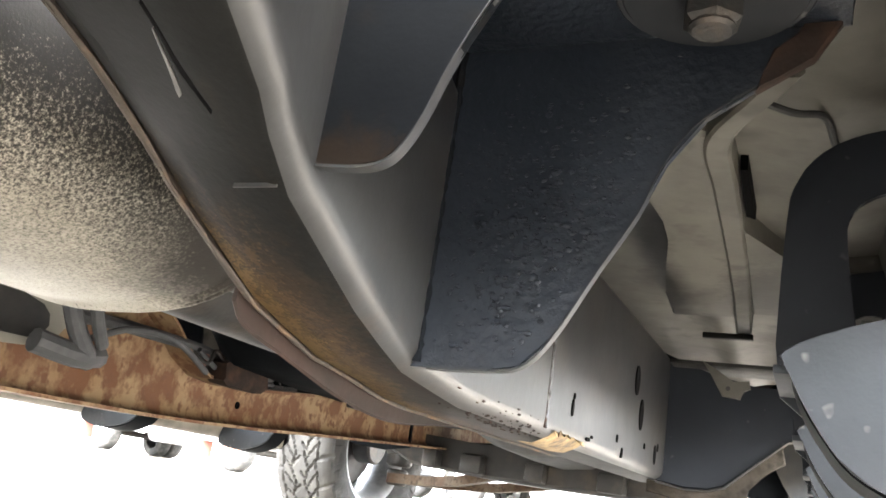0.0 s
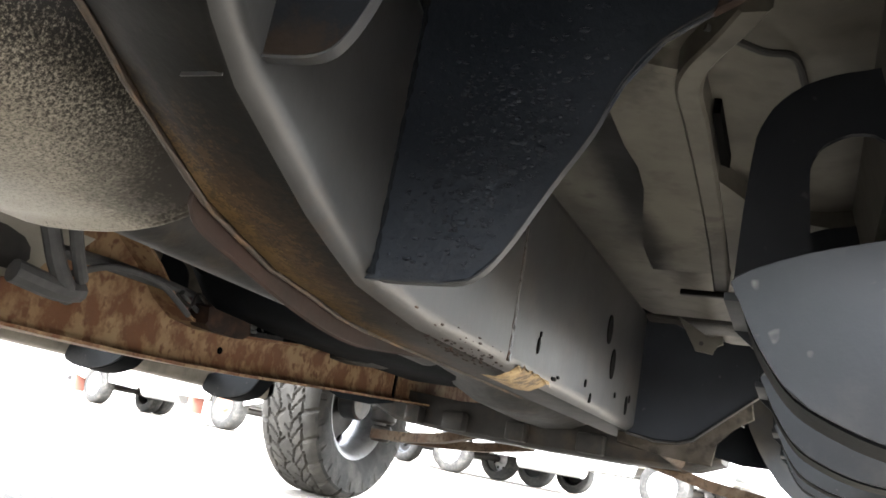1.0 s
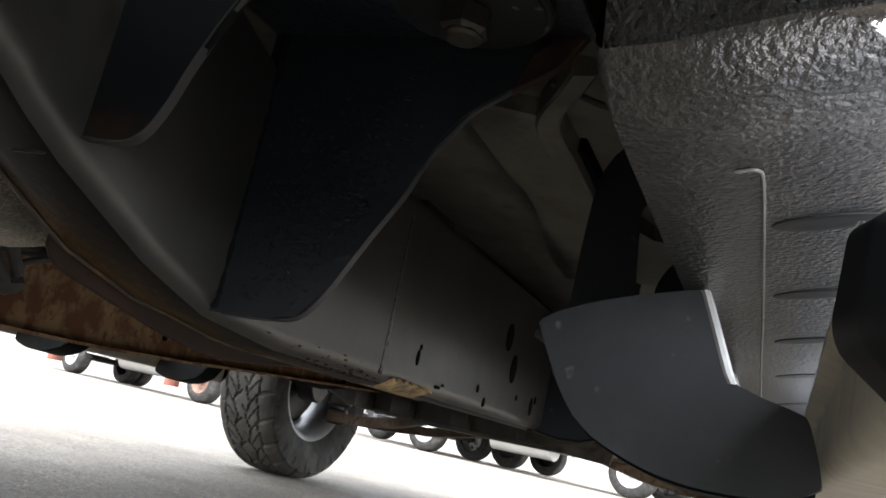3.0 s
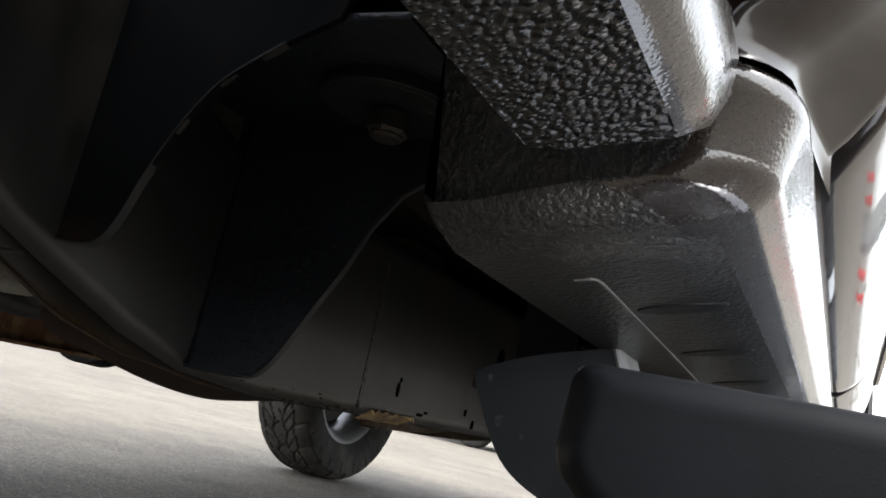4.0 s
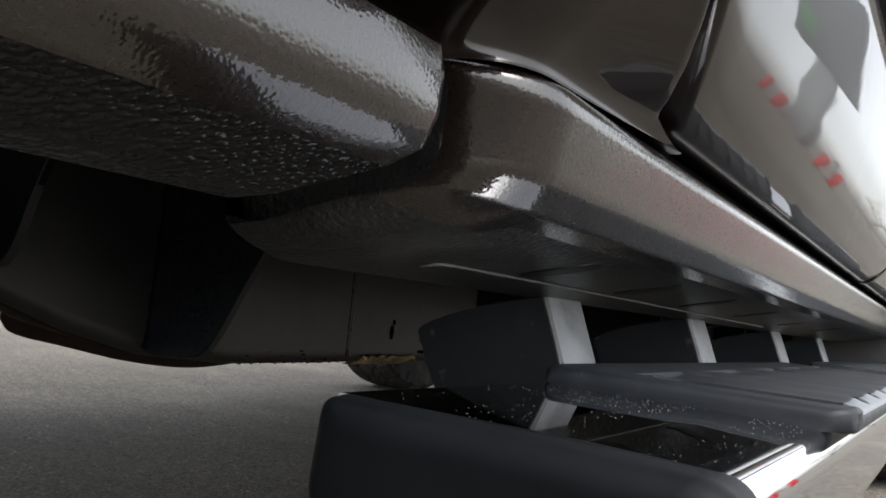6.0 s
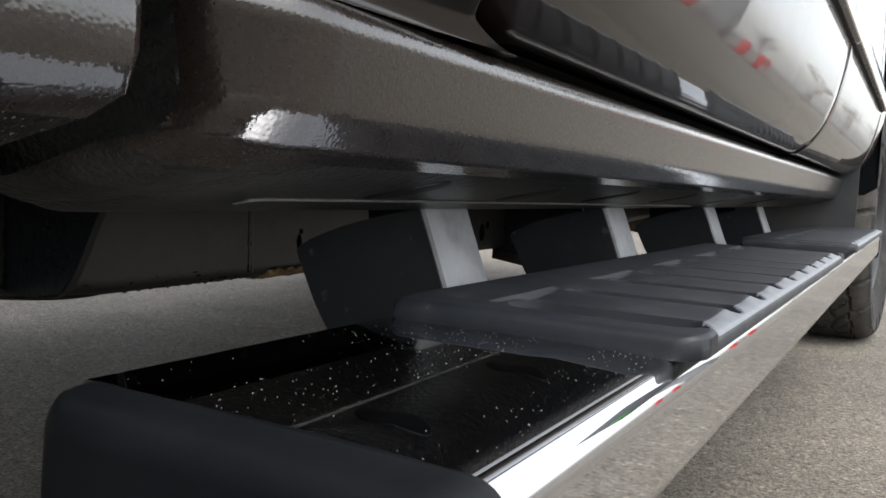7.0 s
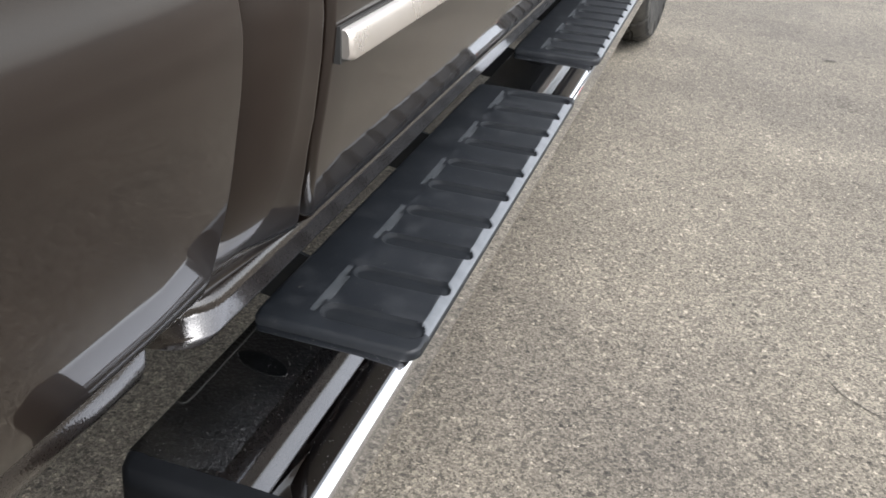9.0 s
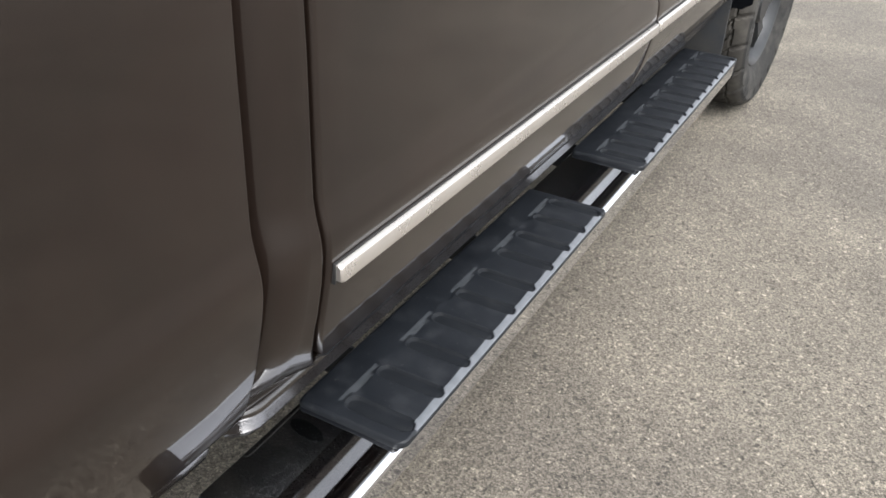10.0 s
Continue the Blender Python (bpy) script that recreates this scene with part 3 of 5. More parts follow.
# outrigger that carries the cab mount
def outrigger(name, label, y_near, y_far):
    bm = bmesh.new()
    far = [(0.455, 0.325), (0.474, 0.325), (0.508, 0.326), (0.533, 0.330), (0.551, 0.349), (0.574, 0.391), (0.594, 0.426), (0.607, 0.458), (0.628, 0.486), (0.670, 0.513), (0.688, 0.523), (0.705, 0.549), (0.712, 0.60), (0.455, 0.60)]
    plate(bm, far, "y", y_far, y_far + 0.005, 0.001)
    ob = part(name, bm, BLACKWEB, truck, label)
    bm = bmesh.new()
    near = [(0.455, 0.388), (0.474, 0.388), (0.502, 0.386), (0.517, 0.388), (0.526, 0.396), (0.534, 0.411), (0.543, 0.435), (0.561, 0.470), (0.585, 0.500), (0.625, 0.525), (0.66, 0.54), (0.68, 0.60), (0.455, 0.60)]
    plate(bm, near, "y", y_near, y_near + 0.005, 0.001)
    part("near_web", bm, UNDER, ob)
    for web, y in ((far, y_far), (near, y_near)):
        bm = bmesh.new()
        loft(bm, [[(x, y - 0.0010, z - 0.0008), (x, y + 0.0056, z - 0.0008), (x, y + 0.0056, z + 0.0006), (x, y - 0.0010, z + 0.0006)] for x, z in [(v.x, v.y) for v in curve_pts([(x, z, 0) for x, z in web[1:-3]], 4)]])
        part("flange_edge", bm, WEBEDGE, ob, "worn bright edge of the plate")
    bm = bmesh.new()
    box(bm, 0.455, 0.705, y_near + 0.005, y_far + 0.004, 0.5415, 0.547, 0.001)
    part("cup", bm, BLACKWEB, ob)
    bm = bmesh.new()
    cy = y_far - 0.054
    for r, z0, z1 in ((0.0535, 0.5315, 0.5425), (0.050, 0.5305, 0.534)):
        disc(bm, (0.636, cy, z0), (0, 0, 1), r, z1 - z0, 48, 0.0015)
    part("mount_washer", bm, WASHER, ob, "grey steel mount washer")
    bm = bmesh.new()
    disc(bm, (0.636, cy, 0.5125), (0, 0, 1), 0.0165, 0.019, 6, 0.003)
    disc(bm, (0.636, cy, 0.5095), (0, 0, 1), 0.0125, 0.006, 20, 0.002)
    part("bolt", bm, BOLT, ob, "weathered hexagonal bolt")
    bm = bmesh.new()
    plate(bm, [(0.655, 0.500), (0.668, 0.5085), (0.686, 0.5185), (0.702, 0.545), (0.712, 0.58), (0.694, 0.58), (0.688, 0.555), (0.678, 0.535), (0.664, 0.527), (0.659, 0.512)], "y", y_far - 0.0035, y_far + 0.004, 0.0012)
    part("rusted_lip", bm, DARKRUST, ob, "rust-brown outer lip")
    return ob


cab_mount = outrigger("cab_mount", "black bumpy undercoated cab mount bracket", 0.31, 0.478)
random.seed(4)
bm = bmesh.new()
for i in range(950):
    x, z = random.gauss(0.535, 0.035), random.gauss(0.41, 0.045)
    if x > 0.475 and 0.53 > z > 0.335 + max(0, x - 0.53) * 1.7:
        r = random.uniform(0.0006, 0.0017) * random.choice((0.5, 0.7, 0.9, 1.3))
        bmesh.ops.create_icosphere(bm, subdivisions=1, radius=r, matrix=Matrix.Translation((x, 0.4775, z)) @ Matrix.Diagonal((random.uniform(1, 2), 0.75, random.uniform(0.7, 1.3), 1)))
tagged(part("undercoating", bm, BLACKWEB, cab_mount), kind="stuff")
bm = bmesh.new()
rows = []
for i in range(61):
    z = 0.328 + 0.215 * i / 60
    q = 0.0022 + 0.0022 * noise.noise((z * 120, 1, 1)) + 0.0015 * noise.noise((z * 400, 4, 1))
    rows.append([(0.466 + (q + 0.001) * math.cos(t), 0.478 + (q + 0.001) * math.sin(t), z) for t in (2 * math.pi * k / 8 for k in range(8))])
loft(bm, rows)
part("sealer_bead", bm, UNDER, cab_mount, "lumpy black sealer bead")
# second outrigger
bm = bmesh.new()
plate(bm, [(0.455, 0.318), (0.50, 0.312), (0.535, 0.314), (0.558, 0.322), (0.604, 0.363), (0.646, 0.400), (0.72, 0.410), (0.72, 0.478), (0.60, 0.474), (0.53, 0.492), (0.455, 0.52)], "y", 1.40, 1.406, 0.002)
mount2 = part("cab_mount", bm, NAVY, truck, "black cab mount bracket under the floor")
bm = bmesh.new()
loft(bm, [[(x, 1.394, z), (x, 1.408, z - 0.001), (x, 1.408, z + 0.001), (x, 1.394, z + 0.0012)] for x, z in ((0.455, 0.3155), (0.50, 0.3095), (0.535, 0.3115), (0.558, 0.3195), (0.604, 0.3605), (0.646, 0.3975), (0.72, 0.4075))])
part("flange_edge", bm, DARKMETAL, mount2)
bm = bmesh.new()
plate(bm, [(0.440, 0.319), (0.50, 0.313), (0.535, 0.315), (0.559, 0.325), (0.607, 0.368), (0.637, 0.397), (0.643, 0.366), (0.628, 0.357), (0.612, 0.347), (0.590, 0.322), (0.588, 0.286), (0.545, 0.288), (0.50, 0.292), (0.440, 0.300)], "y", 1.411, 1.418, 0.002)
part("lower_flange", bm, DUSTYTAN, mount2, "dust-caked lower flange of the mount")
bm = bmesh.new()
plate(bm, [(0.519, 0.505), (0.535, 0.482), (0.552, 0.452), (0.578, 0.449), (0.582, 0.462), (0.592, 0.466), (0.590, 0.478), (0.568, 0.474), (0.545, 0.490)], "y", 1.356, 1.362, 0.001)
part("lug", bm, PRIMER, mount2, "pale sheet-metal lug")
bm = bmesh.new()
disc(bm, (0.560, 1.3555, 0.464), (0, 1, 0), 0.0035, 0.001, 12, 0.0002)
part("lug_hole", bm, RUBBER, mount2)
bm = bmesh.new()
box(bm, 0.47, 0.76, 1.36, 1.45, 0.498, 0.504, 0.002)
part("shelf", bm, DARKMETAL, mount2)

# muffler and exhaust
def oval(cx, cz, a, b, y, n=40, p=2.4):
    out = []
    for k in range(n):
        t = 2 * math.pi * k / n
        c, s = math.cos(t), math.sin(t)
        out.append((cx + a * abs(c) ** (2 / p) * (1 if c >= 0 else -1), y, cz + b * abs(s) ** (2 / p) * (1 if s >= 0 else -1)))
    return out


bm = bmesh.new()
rows = [oval(0.12, 0.46, 0.17 * s, 0.098 * s, y) for y, s in ((-0.7, 0.55), (-0.66, 0.9), (-0.63, 1), (-0.2, 1.0), (0.1, 1.0), (0.3, 1.0), (0.52, 1.0), (0.545, 0.995), (0.549, 1.02), (0.5515, 1.02), (0.5535, 1.0), (0.556, 1.02), (0.5585, 1.02), (0.562, 0.96), (0.58, 0.7), (0.585, 0.3))]
loft(bm, rows)
muffler = part("muffler", bm, MUFFLER, truck, "oval muffler, tan with dark speckled grime")
bm = bmesh.new()
pipe(bm, [(0.12, 0.58, 0.46), (0.12, 0.9, 0.46), (0.16, 1.4, 0.45), (0.2, 2.2, 0.46), (0.2, 2.7, 0.5)], 0.038)
part("exhaust_pipe", bm, DARKMETAL, muffler)
bm = bmesh.new()
pipe(bm, [(0, -0.9, 0.46), (0, 0.5, 0.455), (0, 1.6, 0.45)], 0.052, 20)
shaft = part("drive_shaft", bm, DARKMETAL, truck, "dull grey drive shaft tube")

# gearbox, engine underside, cross members
bm = bmesh.new()
loft(bm, [[(cx + w * math.cos(t), y, 0.52 + h * math.sin(t)) for t in (2 * math.pi * k / 16 for k in range(16))] for y, w, h, cx in ((1.6, 0.06, 0.06, 0), (1.65, 0.12, 0.10, 0), (2.0, 0.14, 0.12, 0), (2.1, 0.2, 0.15, 0), (2.5, 0.22, 0.16, 0), (2.55, 0.18, 0.14, 0))])
part("gearbox", bm, DARKMETAL, truck, "grimy dark gearbox housing")
bm = bmesh.new()
box(bm, -0.28, 0.28, 2.5, 3.7, 0.42, 0.9, 0.03)
part("engine", bm, DARKMETAL, truck)
for y, z in ((-0.35, 0.52), (0.95, 0.50), (1.95, 0.42), (3.35, 0.44)):
    bm = bmesh.new()
    loft(bm, [[(x, y - 0.05, z + d), (x, y - 0.045, z + d - 0.004), (x, y + 0.045, z + d - 0.004), (x, y + 0.05, z + d), (x, y + 0.05, z + d + 0.05), (x, y - 0.05, z + d + 0.05)] for x, d in ((-0.41, 0), (-0.3, 0.0), (-0.2, 0.03), (0.2, 0.03), (0.3, 0), (0.41, 0))])
    part("cross_member", bm, DARKMETAL, truck)


# front suspension
def control_arm(side):
    bm = bmesh.new()
    for y0, y1 in ((2.72, 2.98), (3.32, 3.06)):
        loft(bm, [[(side * x, y - 0.03, z - 0.014), (side * x, y + 0.03, z - 0.014), (side * x, y + 0.026, z + 0.02), (side * x, y - 0.026, z + 0.02)] for x, y, z in ((0.27, y0, 0.325), (0.45, y0 * 0.6 + y1 * 0.4, 0.285), (0.62, y0 * 0.25 + y1 * 0.75, 0.268), (0.80, y1, 0.262))])
    arm = part("control_arm", bm, CASTARM, truck, "cast lower control arm with tan grime")
    bm = bmesh.new()
    disc(bm, (side * 0.79, 3.02, 0.24), (0, 0, 1), 0.04, 0.06, 20, 0.008)
    disc(bm, (side * 0.79, 3.02, 0.31), (0, 0, 1), 0.05, 0.19, 20, 0.01)
    part("ball_joint", bm, DARKMETAL, arm)
    bm = bmesh.new()
    pipe(bm, [(side * 0.3, 2.85, 0.42), (side * 0.55, 2.83, 0.40), (side * 0.76, 2.86, 0.36)], 0.014, 10)
    part("tie_rod", bm, DARKMETAL, arm)
    if side > 0:
        bm = bmesh.new()
        pipe(bm, [(side * 0.40, 1.5, 0.36), (side * 0.40, 2.1, 0.345), (side * 0.38, 2.75, 0.33)], 0.019, 12)
        part("torsion_bar", bm, CASTARM, arm)
    bm = bmesh.new()
    loft(bm, [[(side * x, y, z), (side * x, y + 0.012, z), (side * x, y + 0.012, z + 0.10), (side * x, y, z + 0.10)] for x, y, z in ((0.47, 2.42, 0.36), (0.56, 2.44, 0.345), (0.68, 2.46, 0.35), (0.80, 2.43, 0.40))])
    part("splash_shield", bm, UNDER, arm)
    if side < 0:
        return
    bm = bmesh.new()
    loft(bm, [[(side * x, 2.40 + 0.02 * bow, z0), (side * x, 2.408 + 0.02 * bow, z0), (side * x, 2.408, 0.56), (side * x, 2.40, 0.56)] for x, z0, bow in ((0.556, 0.50, 0.0), (0.575, 0.44, 0.1), (0.60, 0.392, 0.2), (0.630, 0.345, 0.4), (0.660, 0.308, 0.6), (0.690, 0.284, 0.8), (0.72, 0.278, 1.0), (0.80, 0.284, 1.0), (0.90, 0.300, 1.0), (0.955, 0.312, 0.8))])
    part("wheel_liner", bm, LINER, truck, "grey-black plastic wheel arch liner")


control_arm(1)
control_arm(-1)
bm = bmesh.new()
loft(bm, [[(x, 2.55, z + 0.01), (x, 2.57, z), (x, 2.80, z), (x, 2.83, z + 0.02), (x, 2.83, z + 0.10), (x, 2.55, z + 0.10)] for x, z in ((-0.62, 0.36), (-0.52, 0.318), (-0.30, 0.306), (-0.05, 0.304), (0.20, 0.306), (0.42, 0.318), (0.5, 0.35))])
skid = part("front_cross_member", bm, DARKMETAL, truck, "grimy dark front cross member")
for x, w in ((-0.46, 0.05), (-0.33, 0.07), (-0.12, 0.06), (0.1, 0.08)):
    bm = bmesh.new()
    box(bm, x, x + w, 2.50, 2.56, 0.312, 0.37, 0.008)
    part("mount_lug", bm, DARKMETAL, skid)
bm = bmesh.new()
rows = []
for y, h in ((1.30, -0.03), (1.36, 0.02), (1.6, 0.03), (2.3, 0.02), (2.45, 0.0)):
    rows.append([(x, y, z + dz) for x, z, dz in ((-0.40, 0.47, -h), (-0.36, 0.445, -h), (-0.12, 0.445, -h), (-0.08, 0.47, -h), (-0.08, 0.6, 0), (-0.40, 0.6, 0))])
loft(bm, rows)
part("fuel_tank", bm, UNDER, truck, "black plastic tank beside the far rail")
# hoses and plugs by the far rail
bm = bmesh.new()
plate(bm, [(0.55, 0.35), (0.80, 0.356), (0.90, 0.366), (0.945, 0.374), (0.953, 0.386), (0.962, 0.404), (0.985, 0.424), (1.02, 0.436), (1.05, 0.47), (0.55, 0.47)], "x", -0.392, -0.386, 0.002)
canister = part("filler_bracket", bm, BEIGE, truck, "beige bracket beside the far rail with black hoses")
bm = bmesh.new()
plate(bm, [(0.70, 0.372), (0.90, 0.378), (0.925, 0.388), (0.934, 0.403), (0.930, 0.420), (0.915, 0.432), (0.88, 0.440), (0.70, 0.442)], "x", -0.3855, -0.3835, 0.0005)
part("opening", bm, DARKMETAL, canister, "dark opening in the bracket")
for pts, r in (([(-0.30, 0.88, 0.45), (-0.30, 0.91, 0.40), (-0.31, 0.95, 0.366), (-0.36, 1.0, 0.362)], 0.014), ([(-0.27, 0.90, 0.45), (-0.28, 0.93, 0.41), (-0.30, 0.965, 0.385)], 0.010), ([(-0.32, 0.86, 0.37), (-0.31, 0.93, 0.362), (-0.33, 0.99, 0.37)], 0.018), ([(-0.36, 1.0, 0.40), (-0.36, 1.08, 0.432), (-0.37, 1.2, 0.436), (-0.39, 1.32, 0.40)], 0.006), ([(-0.38, 0.98, 0.43), (-0.40, 1.1, 0.44), (-0.42, 1.3, 0.445), (-0.44, 1.45, 0.44)], 0.011), ([(-0.40, 1.30, 0.44), (-0.41, 1.36, 0.42), (-0.43, 1.45, 0.405), (-0.43, 1.6, 0.42)], 0.005), ([(-0.42, 1.40, 0.45), (-0.42, 1.52, 0.41), (-0.43, 1.58, 0.43), (-0.43, 1.75, 0.44)], 0.007)):
    bm = bmesh.new()
    pipe(bm, pts, r, 10)
    part("hose", bm, HOSE, canister)
random.seed(33)
for k in range(12):
    y = 1.30 + 0.055 * k
    p = [(-0.435 + random.uniform(-0.02, 0.05), y + d, 0.425 + 0.006 * k * 0.5 + random.uniform(-0.02, 0.03)) for d in (0, 0.03, 0.06, 0.10)]
    bm = bmesh.new()
    pipe(bm, p, random.choice((0.0015, 0.0022, 0.004)), 6, 4)
    part("wire", bm, BEIGE if k in (2, 7) else DARKMETAL, canister)
# connector block, ribbed duct and a broken plug in the dark above the rail
bm = bmesh.new()
loft(bm, [[(-0.43, y, 0.388 + c), (-0.385, y, 0.384 + c), (-0.38, y, 0.40), (-0.385, y, 0.438 - c), (-0.43, y, 0.44 - c)] for y, c in ((1.37, 0.01), (1.385, 0.002), (1.47, 0.0), (1.50, 0.004), (1.515, 0.014))])
part("connector_block", bm, DARKRUST, canister, "brown dust-caked connector block")
for k in range(7):
    bm = bmesh.new()
    y = 1.60 + 0.045 * k
    loft(bm, [[(-0.40 + d, y + 0.008 * math.cos(t), 0.448 + 0.004 * k + 0.03 * math.sin(t)) for t in (2 * math.pi * j / 10 for j in range(10))] for d in (-0.03, -0.022, 0.0, 0.012)])
    part("duct_rib", bm, UNDER, canister)
bm = bmesh.new()
m = pose(-0.412, 1.335, 0.424, 35, 20, 30)
loft(bm, [[m @ Vector((r * math.cos(t) * (1.0 if math.cos(t) < 0.4 else 0.55), r * 1.15 * math.sin(t), z)) for t in (2 * math.pi * k / 14 for k in range(14))] for z, r in ((-0.014, 0.005), (-0.012, 0.010), (0.0, 0.0125), (0.008, 0.012), (0.012, 0.007))])
part("plug", bm, REDPLUG, canister, "faded red plastic plug")


# wheels
def wheel(centre, steer, side, label):
    R = centre[2]
    m = pose(*centre, 0, 0, steer)
    q = [(-0.10, 0.60), (-0.095, 0.575), (-0.08, 0.55), (-0.045, 0.51), (0.03, 0.49), (0.065, 0.53), (0.09, 0.565), (0.098, 0.60), (0.102, 0.595), (0.094, 0.55), (0.065, 0.505), (0.03, 0.47), (-0.045, 0.49), (-0.08, 0.53), (-0.10, 0.60)]
    n = 48
    bm = bmesh.new()
    loft(bm, [[m @ Vector((x, R * r * math.cos(2 * math.pi * k / n), R * r * math.sin(2 * math.pi * k / n))) for k in range(n)] for x, r in q], caps=False)
    disc(bm, m @ Vector((side * 0.04, 0, 0)), m.to_3x3() @ Vector((side, 0, 0)), 0.075, 0.05, 24, 0.01)
    ob = part("wheel", bm, RIM, truck, "grey alloy wheel")
    ob.data.materials.append(BARREL)
    for p in ob.data.polygons:
        if side * (m.inverted() @ p.center).x < 0.03:
            p.material_index = 1
    for k in range(6):
        bm = bmesh.new()
        a = 2 * math.pi * k / 6
        rows = []
        for r, w, x in ((0.10, 0.3, 0.055), (0.25, 0.30, 0.065), (0.40, 0.24, 0.07), (0.51, 0.26, 0.06)):
            rows.append([m @ Vector((side * (x + h), R * r * math.cos(a + e), R * r * math.sin(a + e))) for e, h in ((-w, -0.012), (w, -0.012), (w * 0.8, 0.012), (-w * 0.8, 0.012))])
        loft(bm, rows)
        part("spoke", bm, RIM, ob)

    # tyre: sidewalls and a tread with zigzag and cross grooves
    def groove(x, a):
        N, g = 22, 0.0
        u = a * N / (2 * math.pi)
        tri = lambda v: abs((v % 1.0) - 0.5) * 4 - 1  # noqa: E731
        for x0, amp, ph in ((-0.075, 0.005, 0.0), (-0.028, 0.011, 0.3), (0.028, 0.011, 0.8), (0.075, 0.005, 0.5)):
            g = max(g, 1 - abs(x - x0 - amp * tri(u + ph)) / 0.0036)
        ax = abs(x)
        row = 0 if ax > 0.075 else 1 if ax > 0.028 else 2
        sk = (0.25, 1.1, -0.9)[row] * (1 if x > 0 else -1)
        off = (0.0, 0.37, 0.71)[row] + (0.5 if x > 0 else 0)
        v = (u + off + sk * x / 0.05 * 0.5) % 1.0
        g = max(g, 1 - abs(v - 0.5) / (0.085, 0.055, 0.05)[row])
        if row == 1:
            g = max(g, 0.8 - abs(((v + 0.5) % 1.0) - 0.5) / 0.05)
        return max(0.0, min(1.0, g * 2.4))
    bm = bmesh.new()
    n, W = 420, 0.128
    wall = [(-0.096, 0.585), (-0.108, 0.63), (-0.121, 0.72), (-0.127, 0.80), (-0.1295, 0.87)]
    xs = [-W + 2 * W * k / 40 for k in range(41)]
    rows = []
    for k in range(n):
        a = 2 * math.pi * k / n
        cut = 0.006 if ((a * 22 / (2 * math.pi)) % 1.0) < 0.30 else 0.0
        line = [(x + (cut if r > 0.82 else 0), R * r) for x, r in wall]
        for x in xs:
            top = R - 0.030 * (abs(x) / W) ** 7
            line.append((x, top - 0.0105 * groove(x, a) * (1 if abs(x) < 0.127 else 0.6)))
        line += [(-x - (cut if r > 0.82 else 0), R * r) for x, r in reversed(wall)]
        rows.append([m @ Vector((x, r * math.cos(a), r * math.sin(a))) for x, r in line])
    rows.append(rows[0])
    loft(bm, rows, ring=False)
    bmesh.ops.remove_doubles(bm, verts=bm.verts, dist=0.0001)
    tyre = part("tyre", bm, TYRE, ob, label, 28)
    tyre.data.materials.append(TREAD)
    for p in tyre.data.polygons:
        q = m.inverted() @ p.center
        if math.hypot(q.y, q.z) > 0.935 * R:
            p.material_index = 1
    bm = bmesh.new()
    disc(bm, m @ Vector((side * 0.01, 0, 0)), m.to_3x3() @ Vector((side, 0, 0)), 0.150, 0.028, 32, 0.004)
    disc(bm, m @ Vector((-side * 0.10, 0, 0)), m.to_3x3() @ Vector((side, 0, 0)), 0.07, 0.08, 20, 0.008)
    part("brake_disc", bm, DARKMETAL, ob)


wheel((0.875, 3.06, 0.378), -3, 1, "all-terrain tyre with chunky tread blocks")
wheel((-1.01, 3.06, 0.374), -3, -1, "all-terrain tyre with chunky tread blocks")
wheel((0.90, -0.85, 0.378), 0, 1, "all-terrain tyre with chunky tread blocks")
wheel((-0.90, -0.85, 0.378), 0, -1, "all-terrain tyre with chunky tread blocks")


# floor pan of the cab
bm = bmesh.new()
rows = []
for i in range(45):
    y = 0.312 + 2.2 * i / 44
    row = []
    for k in range(61):
        x = -0.775 + 1.55 * k / 60
        z = 0.60 - 0.012 * math.exp(-(((abs(x) - 0.50) / 0.035) ** 2)) + 0.10 * math.exp(-((x / 0.17) ** 4)) + 0.010 * math.exp(-(((y - 1.15) / 0.08) ** 2)) - 0.012 * math.exp(-(((abs(x) - 0.70) / 0.05) ** 2))
        if abs(x) < 0.518 or y > 1.37:
            z += 0.065
        if abs(x) > 0.765:
            z = 0.50
        row.append((x, y, z))
    rows.append(row)
loft(bm, rows, ring=False)
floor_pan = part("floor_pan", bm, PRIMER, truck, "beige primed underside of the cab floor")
for side in (1, -1):
    bm = bmesh.new()
    rows = []
    for p in curve_pts([(0.665, 0.60, 0.575), (0.648, 0.63, 0.5735), (0.607, 0.705, 0.572), (0.602, 0.81, 0.572), (0.597, 0.955, 0.572), (0.586, 1.2, 0.572), (0.570, 1.455, 0.570)], 6):
        rows.append([(side * (p.x + dx), p.y, p.z + dz) for dx, dz in ((-0.015, 0.095), (-0.012, 0.003), (-0.009, 0.0), (0.009, 0.0), (0.012, 0.003), (0.015, 0.095))])
    loft(bm, rows)
    part("floor_rib", bm, PRIMER, floor_pan)
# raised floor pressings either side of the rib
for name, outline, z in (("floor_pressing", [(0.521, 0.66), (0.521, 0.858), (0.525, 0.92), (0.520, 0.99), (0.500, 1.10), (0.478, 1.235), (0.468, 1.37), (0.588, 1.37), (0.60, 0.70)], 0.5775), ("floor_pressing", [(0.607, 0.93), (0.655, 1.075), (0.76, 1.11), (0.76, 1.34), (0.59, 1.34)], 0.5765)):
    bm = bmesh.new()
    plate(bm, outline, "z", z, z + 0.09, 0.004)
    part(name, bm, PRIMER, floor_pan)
bm = bmesh.new()
box(bm, 0.505, 0.585, 1.448, 1.462, 0.560, 0.570, 0.002)
part("rib_clip", bm, PRIMER, floor_pan, "pale clip at the rib's end")
bm = bmesh.new()
